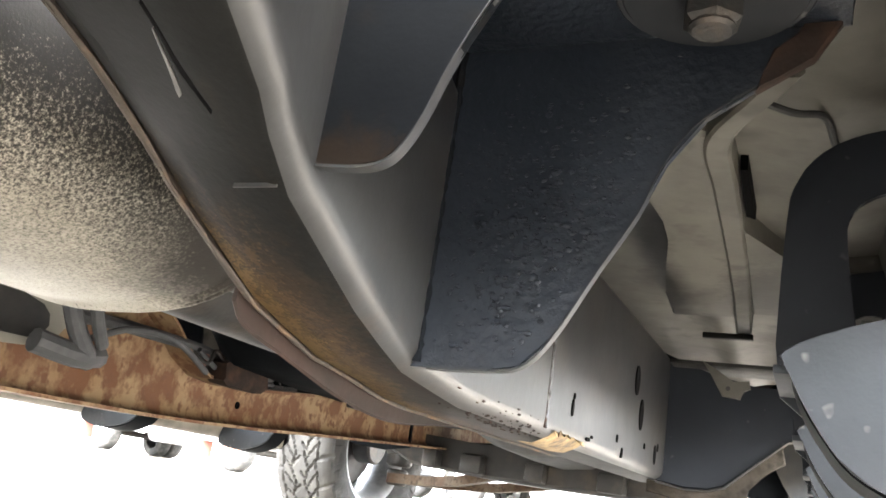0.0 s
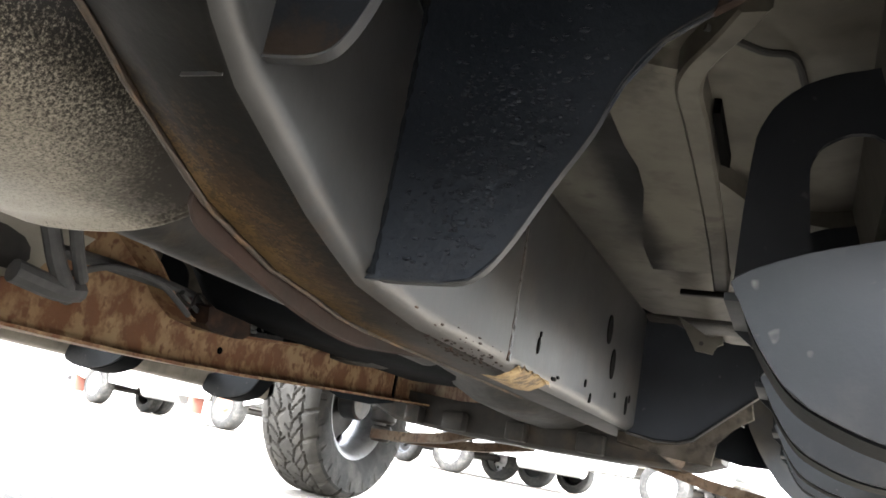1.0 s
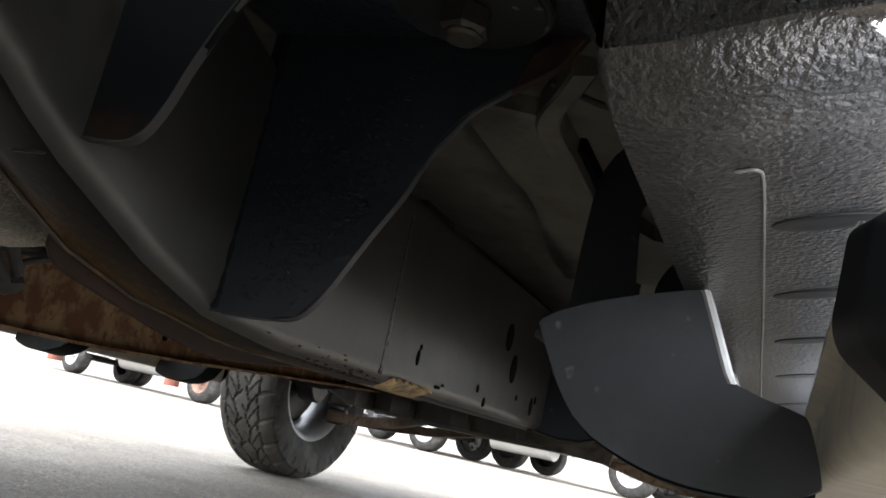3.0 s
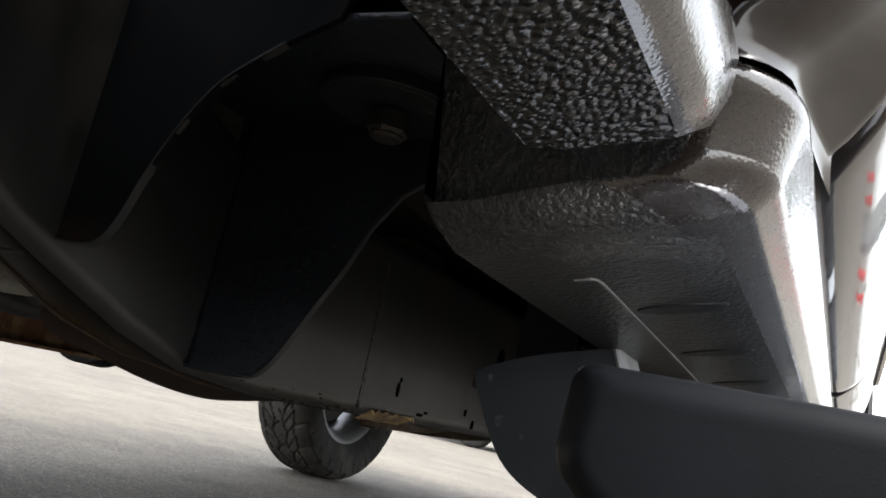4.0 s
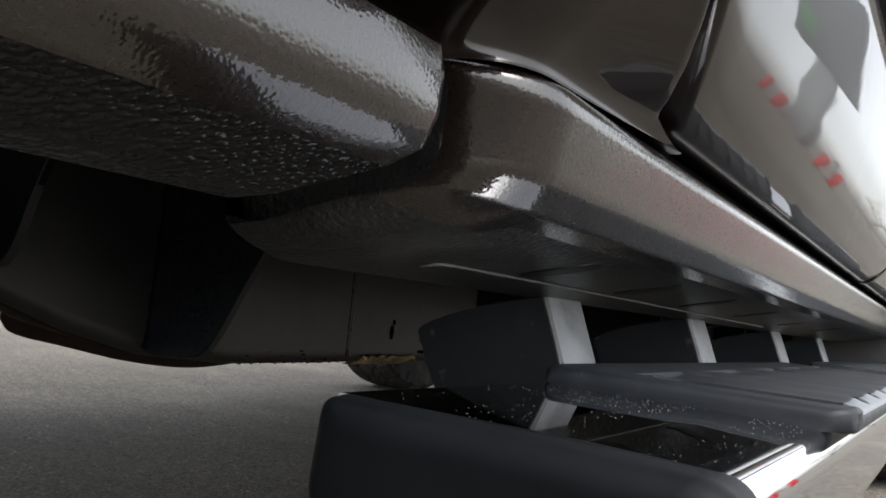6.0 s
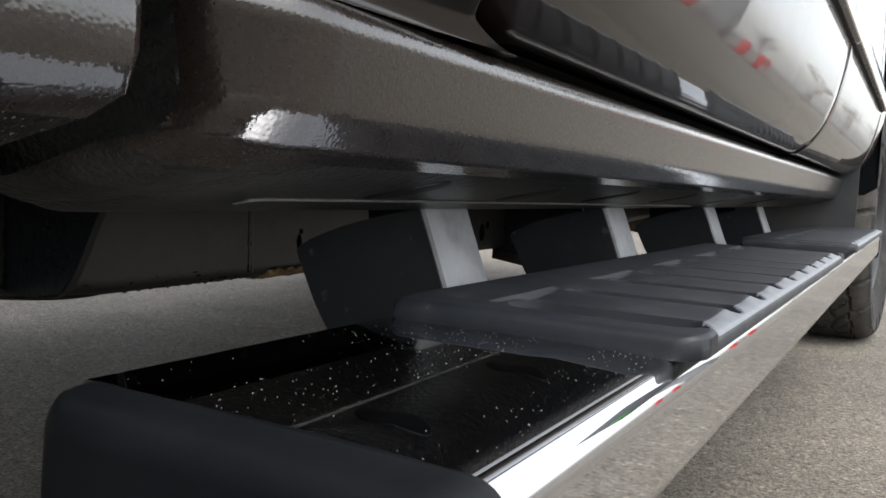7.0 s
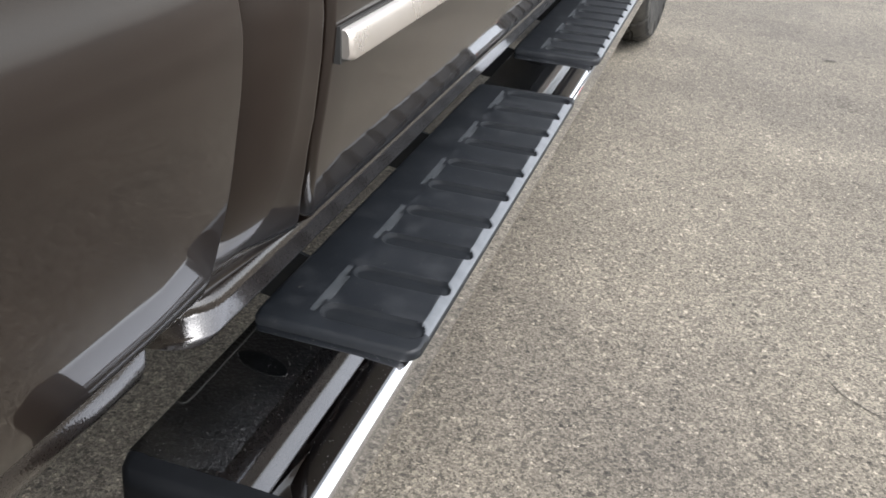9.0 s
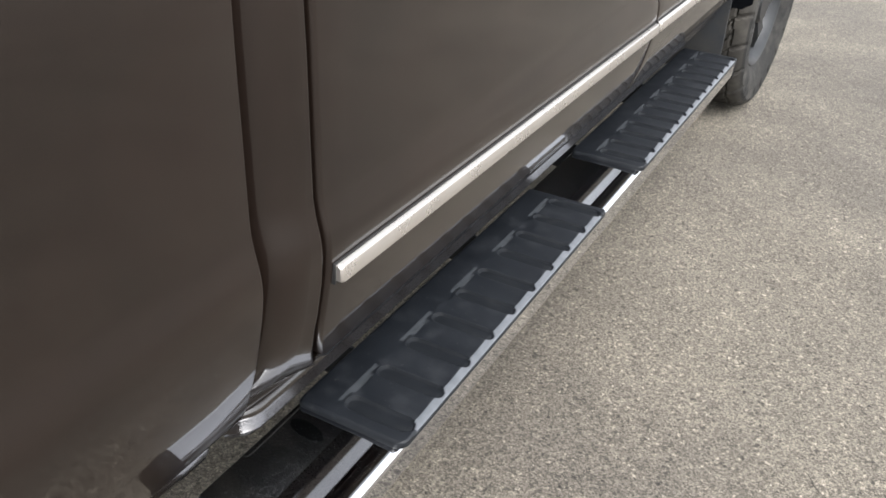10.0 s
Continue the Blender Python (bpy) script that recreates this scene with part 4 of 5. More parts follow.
pipe(bm, [(0.625, 0.64, 0.588), (0.665, 0.67, 0.582), (0.69, 0.69, 0.586), (0.70, 0.75, 0.584), (0.72, 0.84, 0.588)], 0.0032, 8)
part("cable", bm, RUBBER, floor_pan, "thin black cable")
bm = bmesh.new()
plate(bm, [(0.617, 0.79), (0.624, 0.79), (0.622, 0.93), (0.613, 0.92)], "z", 0.5835, 0.600, 0)
part("slot", bm, HOLE, floor_pan)
# bed floor above the rails and the cab's rear wall
bm = bmesh.new()
for k in range(9):
    box(bm, -0.80, 0.80, -2.0 + 0.25 * k, -1.80 + 0.25 * k, 0.62, 0.66, 0.008)
box(bm, -0.82, 0.82, -2.2, 0.2, 0.655, 0.67, 0.002)
part("bed_floor", bm, UNDER, truck)
bm = bmesh.new()
box(bm, -0.79, 0.79, 0.292, 0.31, 0.59, 1.75, 0.01)
part("cab_rear_wall", bm, PAINT, truck)
# unseen rear axle, springs and spare wheel, added to block light from behind
bm = bmesh.new()
pipe(bm, [(-0.78, -0.85, 0.378), (0.78, -0.85, 0.378)], 0.042, 16, 2)
axle = part("rear_axle", bm, DARKMETAL, truck, "grimy dark rear axle tube")
bm = bmesh.new()
loft(bm, [[(0.02 + q * 0.15 * math.cos(t), y, 0.385 + q * 0.15 * math.sin(t)) for t in (2 * math.pi * k / 24 for k in range(24))] for y, q in ((-1.02, 0.3), (-1.0, 0.7), (-0.93, 0.98), (-0.85, 1.0), (-0.76, 0.8), (-0.66, 0.45), (-0.62, 0.35))])
part("differential", bm, DARKMETAL, axle)
for side in (1, -1):
    bm = bmesh.new()
    loft(bm, [[(side * (0.54 + dx), y, z + dz) for dx, dz in ((-0.032, -0.02), (0.032, -0.02), (0.032, 0.02), (-0.032, 0.02))] for y, z in ((-1.6, 0.55), (-1.3, 0.47), (-0.85, 0.44), (-0.4, 0.47), (-0.16, 0.53))])
    part("leaf_spring", bm, DARKMETAL, axle)
bm = bmesh.new()
disc(bm, (0, -1.65, 0.44), (0, 0, 1), 0.37, 0.20, 40, 0.05)
part("spare_tyre", bm, TYRE, truck)


# ---- body sides ----
SKIN = [(0.4995, 0.902), (0.4970, 0.914), (0.4965, 0.921), (0.4982, 0.9285), (0.5035, 0.9372), (0.5135, 0.9482), (0.527, 0.9577), (0.541, 0.9649), (0.555, 0.97), (0.58, 0.9779), (0.62, 0.9865), (0.66, 0.9925), (0.685, 0.9943), (0.698, 0.994), (0.71, 0.9924), (0.73, 0.9879), (0.748, 0.9853), (0.78, 0.9845), (0.88, 0.983), (1.0, 0.979), (1.12, 0.965), (1.2, 0.948)]


def skin_x(z, sec):
    for (a, xa), (b, xb) in zip(sec, sec[1:]):
        if z <= b:
            return xa + (xb - xa) * (z - a) / max(b - a, 1e-6)
    return sec[-1][1]


def smooth_section(sec, n=4):
    return [(v.y, v.x) for v in curve_pts([(z, x, 0) for z, x in sec], n)]


def panel(bm, side, sec, y0, y1, corner0=0.0, corner1=0.0, turn0=0.03, turn1=0.03, r=0.006, ny=24, r0=None, front=None):
    """A pressed panel: sec gives (x, z) from the hem up; corners round the lower ends, turns fold the ends inwards."""
    zb = min(z for x, z in sec)

    def ends(z):
        out = []
        for c in (corner0, corner1):
            h = z - zb
            k = abs(c)
            out.append(math.copysign(k - math.sqrt(max(k * k - (k - h) ** 2, 0)), c) if c and h < k else 0.0)
        return y0 + out[0], y1 - out[1]
    arc = [math.pi / 2 * k / 6 for k in range(7)]
    rows = []
    wide = r0 or r
    for x, z in sec:
        a, b = ends(z)
        r0 = wide * (1 + (0.3 * min(1.0, max(0.0, (z - 0.67) / 0.12)) - 0.2 * min(1.0, max(0.0, (0.56 - z) / 0.06)) if front else 0.0))
        row = []
        if turn0:
            row += [(x - r0 - turn0, a, z)] + [(x - r0 + r0 * math.sin(t), a + r0 - r0 * math.cos(t), z) for t in arc]
        else:
            row += [(x, a, z)]
        row += [(x, a + r0 + (b - a - r0 - r) * k / ny, z) for k in range(1, ny)]
        if turn1:
            row += [(x - r + r * math.cos(t), b - r + r * math.sin(t), z) for t in arc] + [(x - r - turn1, b, z)]
        else:
            row += [(x, b, z)]
        # an end that lies flush with the next panel
        lift = max(0.0, skin_x(max(z, front[0][0]), front) - 0.0015 - x) if front else 0.0
        rows.append([(side * (p[0] + lift * min(1.0, max(0.0, (p[1] - a - 0.02) / (b - a - 0.024))) ** 1.4), p[1], p[2]) for p in row])
    loft(bm, rows, ring=False)


def round_poly(corners, n=6, hold=0.0007):
    """A closed outline with rounded corners (x, z, radius); a short straight piece follows each arc."""
    out, m = [], len(corners)
    for i, (x, z, r) in enumerate(corners):
        p = Vector((x, z))
        a = (Vector(corners[i - 1][:2]) - p).normalized()
        b = (Vector(corners[(i + 1) % m][:2]) - p).normalized()
        half = a.angle(b) / 2
        d = r / math.tan(half)
        c = p + (a + b).normalized() * (r / math.sin(half))
        p0, p1 = p + a * d - c, p + b * d - c
        out.append(p + a * (d + hold))
        t0, t1 = math.atan2(p0.y, p0.x), math.atan2(p1.y, p1.x)
        dt = (t1 - t0 + math.pi) % (2 * math.pi) - math.pi
        out += [c + r * Vector((math.cos(t0 + dt * k / n), math.sin(t0 + dt * k / n))) for k in range(n + 1)]
        out.append(p + b * (d + hold))
    return [(v.x, v.y) for v in out]


DOORSEC = smooth_section(SKIN)
BEDSKIN = smooth_section([(0.518, 0.905), (0.5155, 0.922), (0.5165, 0.935), (0.521, 0.943), (0.53, 0.9485), (0.545, 0.9545), (0.57, 0.9623), (0.6, 0.9703), (0.64, 0.978), (0.66, 0.9815), (0.685, 0.9843), (0.698, 0.984), (0.71, 0.9824), (0.73, 0.9778), (0.748, 0.9753), (0.78, 0.9745), (0.88, 0.973), (1.0, 0.969), (1.2, 0.938)])
CORNERSEC = smooth_section([(0.4890, 0.9155), (0.4898, 0.9130), (0.4925, 0.9118), (0.4975, 0.9130), (0.505, 0.9175), (0.515, 0.9265), (0.53, 0.9395), (0.555, 0.9555), (0.585, 0.9688), (0.62, 0.979), (0.66, 0.987), (0.685, 0.9898), (0.698, 0.9896), (0.71, 0.988), (0.73, 0.9834), (0.748, 0.9808), (0.78, 0.98), (0.88, 0.9785), (1.0, 0.9745), (1.12, 0.9605), (1.2, 0.9435)])


def round_line(corners, n=5, hold=0.0008):
    """An open line with rounded corners (x, z, radius)."""
    full = round_poly(corners, n, hold)
    k = n + 3
    return [corners[0][:2]] + full[k:-k] + [corners[-1][:2]]


SILL = round_line([(0.765, 0.50, 0.001), (0.765, 0.411, 0.004), (0.800, 0.4145, 0.02), (0.872, 0.4290, 0.03), (0.904, 0.4378, 0.008), (0.9140, 0.4500, 0.020), (0.9242, 0.4890, 0.0100), (0.893, 0.4915, 0.004), (0.86, 0.500, 0.01), (0.86, 0.60, 0.001)], 8)
BEDLIP = [(0.830, 0.62), (0.833, 0.50), (0.836, 0.430), (0.840, 0.4245), (0.852, 0.4275), (0.868, 0.4345), (0.885, 0.442), (0.895, 0.449), (0.900, 0.461), (0.9005, 0.475), (0.898, 0.486), (0.890, 0.492), (0.875, 0.496), (0.868, 0.51), (0.89, 0.535), (0.92, 0.55)]


def sill_low(x):
    """Height of the sill's underside skin."""
    k = [(0.765, 0.4075), (0.79, 0.4102), (0.82, 0.4172), (0.845, 0.4219), (0.868, 0.4267), (0.882, 0.4312), (0.91, 0.442)]
    for (a, za), (b, zb) in zip(k, k[1:]):
        if x <= b:
            return za + (zb - za) * (x - a) / (b - a)
    return k[-1][1]


def body_side(side):
    # bed
    bm = bmesh.new()
    panel(bm, side, BEDSKIN, -2.0, 0.2375, turn0=0, turn1=0.12, r=0.004, ny=40)
    bed = part("bed_side", bm, PAINT, truck, "glossy dark brown-black pickup bed side")
    bm = bmesh.new()

    def slant(x, y):
        """The lip's front end is cut back towards the inside."""
        return 0.62 * max(0.0, 0.893 - x) * max(0.0, min(1.0, (y - 0.1) / 0.13))
    ends = ((-0.45, 0, 0), (-0.2, 0, 0), (-0.05, 0, 0), (0.1, 0, 0), (0.2, 0, 0), (0.229, 0.0, 0.0), (0.2325, 0.001, 0.0006), (0.235, 0.003, 0.002), (0.2362, 0.006, 0.004), (0.2365, 0.012, 0.007), (0.2365, 0.05, 0.015))
    loft(bm, [[(side * (x - dx), y - slant(x, y), z + dz) for x, z in BEDLIP[6:]] for y, dx, dz in ends], ring=False)
    lip = part("lower_lip", bm, GUARD, bed, "glossy dark lower lip of the bed")
    bm = bmesh.new()
    loft(bm, [[(side * (x - dx * (0.3 + 0.7 * max(0.0, min(1.0, (x - 0.84) / 0.045)))), y - slant(x, y), z + dz) for x, z in BEDLIP[:7]] for y, dx, dz in ends], ring=False)
    part("lip_underside", bm, LIPGUARD, lip, "black stone-guard textured underside of the lip")
    # sill
    bm = bmesh.new()
    rows = []
    R = 0.036
    plan = [(0.267, R, 1)] + [(0.267 + R * (1 - math.sin(t)), R * (1 - math.cos(t)), 0) for t in [1.5708 - 0.157 * k for k in range(11)]] + [(0.35 + 0.1 * k, 0, 0) for k in range(22)]
    for y, dx, lip in plan:
        # round the lower rear edge as the end turns inwards
        f = max(0.0, min(1.0, 1 - (y - 0.267) / 0.030)) ** 2
        rows.append([(side * (x - dx * max(0, min(1, (x - 0.78) / 0.08))), y + (0.012 * lip if z < 0.43 else 0) - 0.012 * max(0.0, min(1.0, (z - 0.455) / 0.03)) * max(0.0, 1 - (y - 0.267) / 0.05), z + 0.010 * f * max(0, min(1, (0.452 - z) / 0.03))) for x, z in SILL])
    loft(bm, rows, ring=False)
    bm.faces.new([bm.verts.new(p) for p in rows[0]])
    sill = part("sill", bm, GUARD, truck, "glossy dark sill with a stone-guard textured lower face")
    sill.data.materials.append(SILLUNDER)
    for p in sill.data.polygons:
        if p.center.z < 0.433 or (p.center.y < 0.273 and abs(p.center.x) < 0.858):
            p.material_index = 1
    bm = bmesh.new()
    under = [(0.768, 0.4095), (0.79, 0.4118), (0.82, 0.4188), (0.845, 0.4235), (0.868, 0.4283), (0.882, 0.4328), (0.894, 0.4372)]
    loft(bm, [[(side * (x - d * max(0, (x - 0.80) / 0.08)), y, z - 0.0016 + e) for x, z in under] for y, e, d in ((0.284, 0.006, 0.034), (0.290, 0.004, 0.026), (0.297, 0.0018, 0.016), (0.305, 0.0004, 0.008), (0.32, 0, 0), (1.0, 0, 0), (1.7, 0, 0), (2.44, 0, 0))], ring=False)
    part("sill_underside", bm, SILLUNDER, truck, "black textured underside of the sill")
    bm = bmesh.new()
    bead = [(0.811, 0.3660), (0.815, 0.3662), (0.820, 0.3675), (0.8225, 0.376), (0.8225, 0.41), (0.821, 0.50), (0.8175, 0.70), (0.812, 0.95), (0.806, 1.3)]
    pipe(bm, [(side * x, y, sill_low(x) - 0.0008) for x, y in bead], 0.0010, 6, 8)
    part("sealer_bead", bm, SEALER, truck, "thin pale bead on the sill's underside")
    for y, x in ((0.455, 0.852), (0.62, 0.852), (0.80, 0.852), (1.02, 0.852), (1.3, 0.852), (1.6, 0.852)):
        bm = bmesh.new()
        loft(bm, [[(side * (x + q * 0.027 * math.cos(t)), y + q * 0.0135 * math.sin(t), sill_low(x + q * 0.027 * math.cos(t)) - h) for t in (2 * math.pi * k / 20 for k in range(20))] for q, h in ((1.0, -0.0006), (0.97, 0.0008), (0.90, 0.0010), (0.55, 0.0009), (0.05, 0.0009))])
        part("drain_dish", bm, DISH, truck, "smooth oval dish pressed into the sill's underside")
    # cab corner with its rounded rear edge
    bm = bmesh.new()
    panel(bm, side, CORNERSEC, 0.2525, 0.3140, 0, -0.115, turn0=0.10, turn1=0.020, r=0.004, r0=0.040, ny=16, front=SKIN[3:])
    part("cab_corner", bm, PAINT, truck, "glossy dark cab corner panel")
    # doors
    for a, b in ((0.3195, 1.398), (1.405, 2.40)):
        bm = bmesh.new()
        panel(bm, side, DOORSEC, a, b, 0.115 if a < 1 else 0.03, 0.03, 0.022, 0.010, 0.004, 30, r0=0.006 if a < 1 else 0.004)
        door = part("door", bm, PAINT, truck, "glossy dark brown-black door")
        bm = bmesh.new()
        loft(bm, [[(side * x, y, z) for x, z in ((0.890, 0.4965), (0.908, 0.4960))] for y in (a + 0.09, b - 0.02)], ring=False)
        part("door_seal", bm, RUBBER, door, "black rubber seal under the door")
        bm = bmesh.new()
        lo, hi = a + (0.0085 if a < 1 else 0.003), b - 0.003
        prof = [(0.986, 0.653), (1.0022, 0.6532), (1.0038, 0.6545), (1.0044, 0.657), (1.0036, 0.6685), (1.0028, 0.6712), (1.0011, 0.6723), (0.986, 0.6725)]
        loft(bm, [[(side * (x - d), y, z + (0.667 - z) * s) for x, z in prof] for y, d, s in ((lo, 0.003, 0.12), (lo + 0.002, 0.001, 0.03), (lo + 0.005, 0, 0), (hi - 0.002, 0, 0), (hi, 0.002, 0.1))])
        strip = part("side_moulding", bm, TRIM, door, "bright champagne-toned side moulding strip")
        # black plate whose rim stands in for the moulding's gap shadow
        bm = bmesh.new()
        loft(bm, [[(side * x, y, z) for x, z in ((0.988, 0.6512), (0.9960, 0.6512), (0.9960, 0.6743), (0.988, 0.6743))] for y in (lo - 0.002, hi + 0.001)])
        part("gap_shadow_plate", bm, RUBBER, strip, "thin black plate as gap shadow behind the strip")
    # dark jambs behind the gaps
    bm = bmesh.new()
    box(bm, side * 0.883 - 0.02, side * 0.883 + 0.02, 0.30, 2.42, 0.504, 1.2, 0.002)
    box(bm, side * 0.915 - 0.02, side * 0.915 + 0.02, 0.302, 2.42, 0.56, 1.15, 0.002)
    part("door_jamb", bm, HOLE, truck)
    # black strips in the upright gaps beside the cab corner, standing in for shade
    for y0, y1, sec, deep, low in ((0.3138, 0.3198, DOORSEC, 0.009, 0.63), (0.2365, 0.2535, BEDSKIN, 0.030, 0.56)):
        bm = bmesh.new()
        zs = [low + (1.15 - low) * k / 24 for k in range(25)]
        loft(bm, [[(side * (min(skin_x(z, sec), 1.0) - deep - d), y, z) for y, d in ((y0, 0.0), (y1, 0.0), (y1, 0.004), (y0, 0.004))] for z in zs])
        part("gap_shade_strip", bm, HOLE, truck, "black strip standing in for shade in the gap between panels")
    # fender ahead of the doors
    bm = bmesh.new()
    panel(bm, side, DOORSEC, 2.406, 2.62, 0, 0.10, 0.02, 0.05, 0.008, 8)
    part("fender", bm, PAINT, truck, "glossy dark front fender")
    bm = bmesh.new()
    rows = []
    for k in range(15):
        t = math.pi * k / 14
        yy, zz = 3.06 - 0.48 * math.cos(t), 0.45 + 0.50 * math.sin(t)
        rows.append([(side * 0.55, yy, zz), (side * 0.96, yy, zz), (side * 0.99, yy, zz + 0.02), (side * 0.985, yy, 1.2)])
    loft(bm, rows, ring=False)
    part("wheel_arch", bm, UNDER, truck)


body_side(1)
body_side(-1)
# upper cab and bonnet that close the truck
bm = bmesh.new()
loft(bm, [[(s * w, y, z) for s, z in ((-1, z0), (1, z0), (1, z1), (-1, z1))] for y, w, z0, z1 in ((0.30, 0.86, 1.1, 1.75), (0.36, 0.86, 1.1, 1.80), (1.9, 0.86, 1.1, 1.82), (2.5, 0.90, 1.1, 1.22), (3.9, 0.90, 0.9, 1.1))])
part("cab_roof", bm, PAINT, truck, "dark cab roof and bonnet")
bm = bmesh.new()
box(bm, -0.95, 0.95, 3.7, 3.95, 0.55, 1.0, 0.05)
part("front_bumper", bm, PAINT, truck)


# ---- running boards ----
TUBE = round_poly([(0.868, 0.300, 0.014), (0.868, 0.349, 0.003), (0.857, 0.3535, 0.0012), (0.857, 0.3582, 0.0018), (0.962, 0.3582, 0.30), (1.0145, 0.3564, 0.0120), (1.0145, 0.300, 0.016)], 8, 0.0004)


def rounded(x0, x1, z0, z1, r, n=6):
    out = []
    for cx, cz, a0 in ((x1 - r, z1 - r, 0), (x0 + r, z1 - r, 90), (x0 + r, z0 + r, 180), (x1 - r, z0 + r, 270)):
        out += [(cx + r * math.cos(radians(a0 + 90 * k / n)), cz + r * math.sin(radians(a0 + 90 * k / n))) for k in range(n + 1)]
    return out


CAP = round_poly([(0.8650, 0.3580, 0.007), (1.0150, 0.3560, 0.016), (1.0150, 0.2970, 0.014), (0.884, 0.2980, 0.014), (0.8625, 0.322, 0.018)], 5)


def cap_outline(o):
    """The bar's end outline, grown by o."""
    cx, cz = 0.939, 0.328
    return [(cx + (x - cx) * (1 + o / 0.079), cz + (z - cz) * (1 + o / 0.029)) for x, z in CAP]


def step_pad(side, y0, y1, parent):
    """A rubber pad with rounded grooves, pale chamfers between their outer ends and pale marks at their inner ends."""
    x0, width, zt = 0.858, 0.1620, 0.3692
    n = 2 * round((y1 - y0 - 0.08) / 0.1226)
    per = (y1 - y0 - 0.066) / (n - 1)
    mids = [y0 + 0.034 + per * k for k in range(n)]
    ny = int((y1 - y0 - 0.024) / 0.0016)
    tip = [0, 0.0003, 0.0008, 0.0015, 0.0025, 0.004, 0.006, 0.009]
    ys = [y0 + h for h in tip] + [y0 + 0.012 + (y1 - y0 - 0.024) * i / ny for i in range(ny + 1)] + [y1 - h for h in reversed(tip)]
    us = [0, 0.0004, 0.001, 0.002, 0.0035, 0.006, 0.012, 0.024, 0.036, 0.0445, 0.0457, 0.049, 0.052, 0.0532, 0.0545, 0.0553, 0.0562, 0.0572, 0.0584, 0.0598, 0.0615, 0.0635, 0.066, 0.07, 0.08, 0.1, 0.12, 0.134, 0.14, 0.143, 0.1455, 0.148, 0.1495, 0.1508, 0.1522, 0.1535, 0.1548, 0.156, 0.157, 0.158, 0.159, 0.16, 0.161, 0.1616, 0.162]
    half = 0.0150

    def smooth(v):
        v = max(0.0, min(1.0, v))
        return v * v * (3 - 2 * v)

    def groove(u, y):
        d = min(abs(y - m) for m in mids)
        a, b = 0.0545 + half, 0.1580 - half
        r = math.hypot(d, max(0.0, a - u, u - b))
        return smooth((half - r) / 0.0045)

    def mark(u, y):
        for a, b in zip(mids[::2], mids[1::2]):
            if a - 0.006 < y < b + 0.006 and (0.0457 < u < 0.0522 or (0.0457 < u < 0.0570 and a + half < y < b - half)):
                return True
        return False
    rows = []
    for y in ys:
        e = min(y - y0, y1 - y)
        c = 0.015 - math.sqrt(max(0.015 ** 2 - (0.015 - e) ** 2, 0)) if e < 0.015 else 0.0
        row = []
        for u in us:
            x = x0 + 0.35 * c + u * (width - 1.35 * c) / width
            cham = max(0.0, (u - 0.1500) / 0.012) if e > 0.026 else 0.0
            land = 0.0010 * math.cos(2 * math.pi * (y - mids[0]) / per + 0.9) * smooth((u - 0.050) / 0.01) * smooth((0.156 - u) / 0.01) * smooth((e - 0.02) / 0.02)
            z = zt - 0.0042 * groove(u, y) * smooth((e - 0.01) / 0.01) + land - 0.0042 * cham ** 1.2 - (0.0008 if mark(u, y) else 0.0)
            z -= 0.004 * (1 - math.sqrt(1 - max(0, 1 - u / 0.005) ** 2)) + 0.0048 * (1 - math.sqrt(1 - max(0, 1 - e / 0.006) ** 2)) + 0.0012 * max(0.0, 1 - e / 0.022) + 0.0018 * max(0, 1 - (width - u) / 0.003) ** 2
            row.append((side * x, y, max(z, 0.3612)))
        xa, xb = row[0][0], row[-1][0]
        rows.append([(xa + side * 0.002, y, 0.3580), (xa, y, 0.3592)] + row + [(xb, y, 0.3585), (xb - side * 0.0015, y, 0.3570), (xb - side * 0.012, y, 0.3552)])
    bm = bmesh.new()
    loft(bm, rows)
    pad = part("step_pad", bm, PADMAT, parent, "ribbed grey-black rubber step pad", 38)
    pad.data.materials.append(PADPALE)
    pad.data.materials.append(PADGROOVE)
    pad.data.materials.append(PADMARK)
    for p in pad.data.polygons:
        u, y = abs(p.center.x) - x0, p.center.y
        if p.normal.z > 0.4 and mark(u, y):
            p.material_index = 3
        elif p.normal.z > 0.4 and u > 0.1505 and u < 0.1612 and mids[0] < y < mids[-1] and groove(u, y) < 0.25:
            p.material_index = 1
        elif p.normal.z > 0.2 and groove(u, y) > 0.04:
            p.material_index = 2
    return pad


def eased(pts):
    """A closed outline with its bends smoothed."""
    ring = [pts[-1]] + pts + pts[:2]
    return [(v.x, v.y) for v in curve_pts([(x, z, 0) for x, z in ring], 3)[3:3 + 3 * len(pts)]]


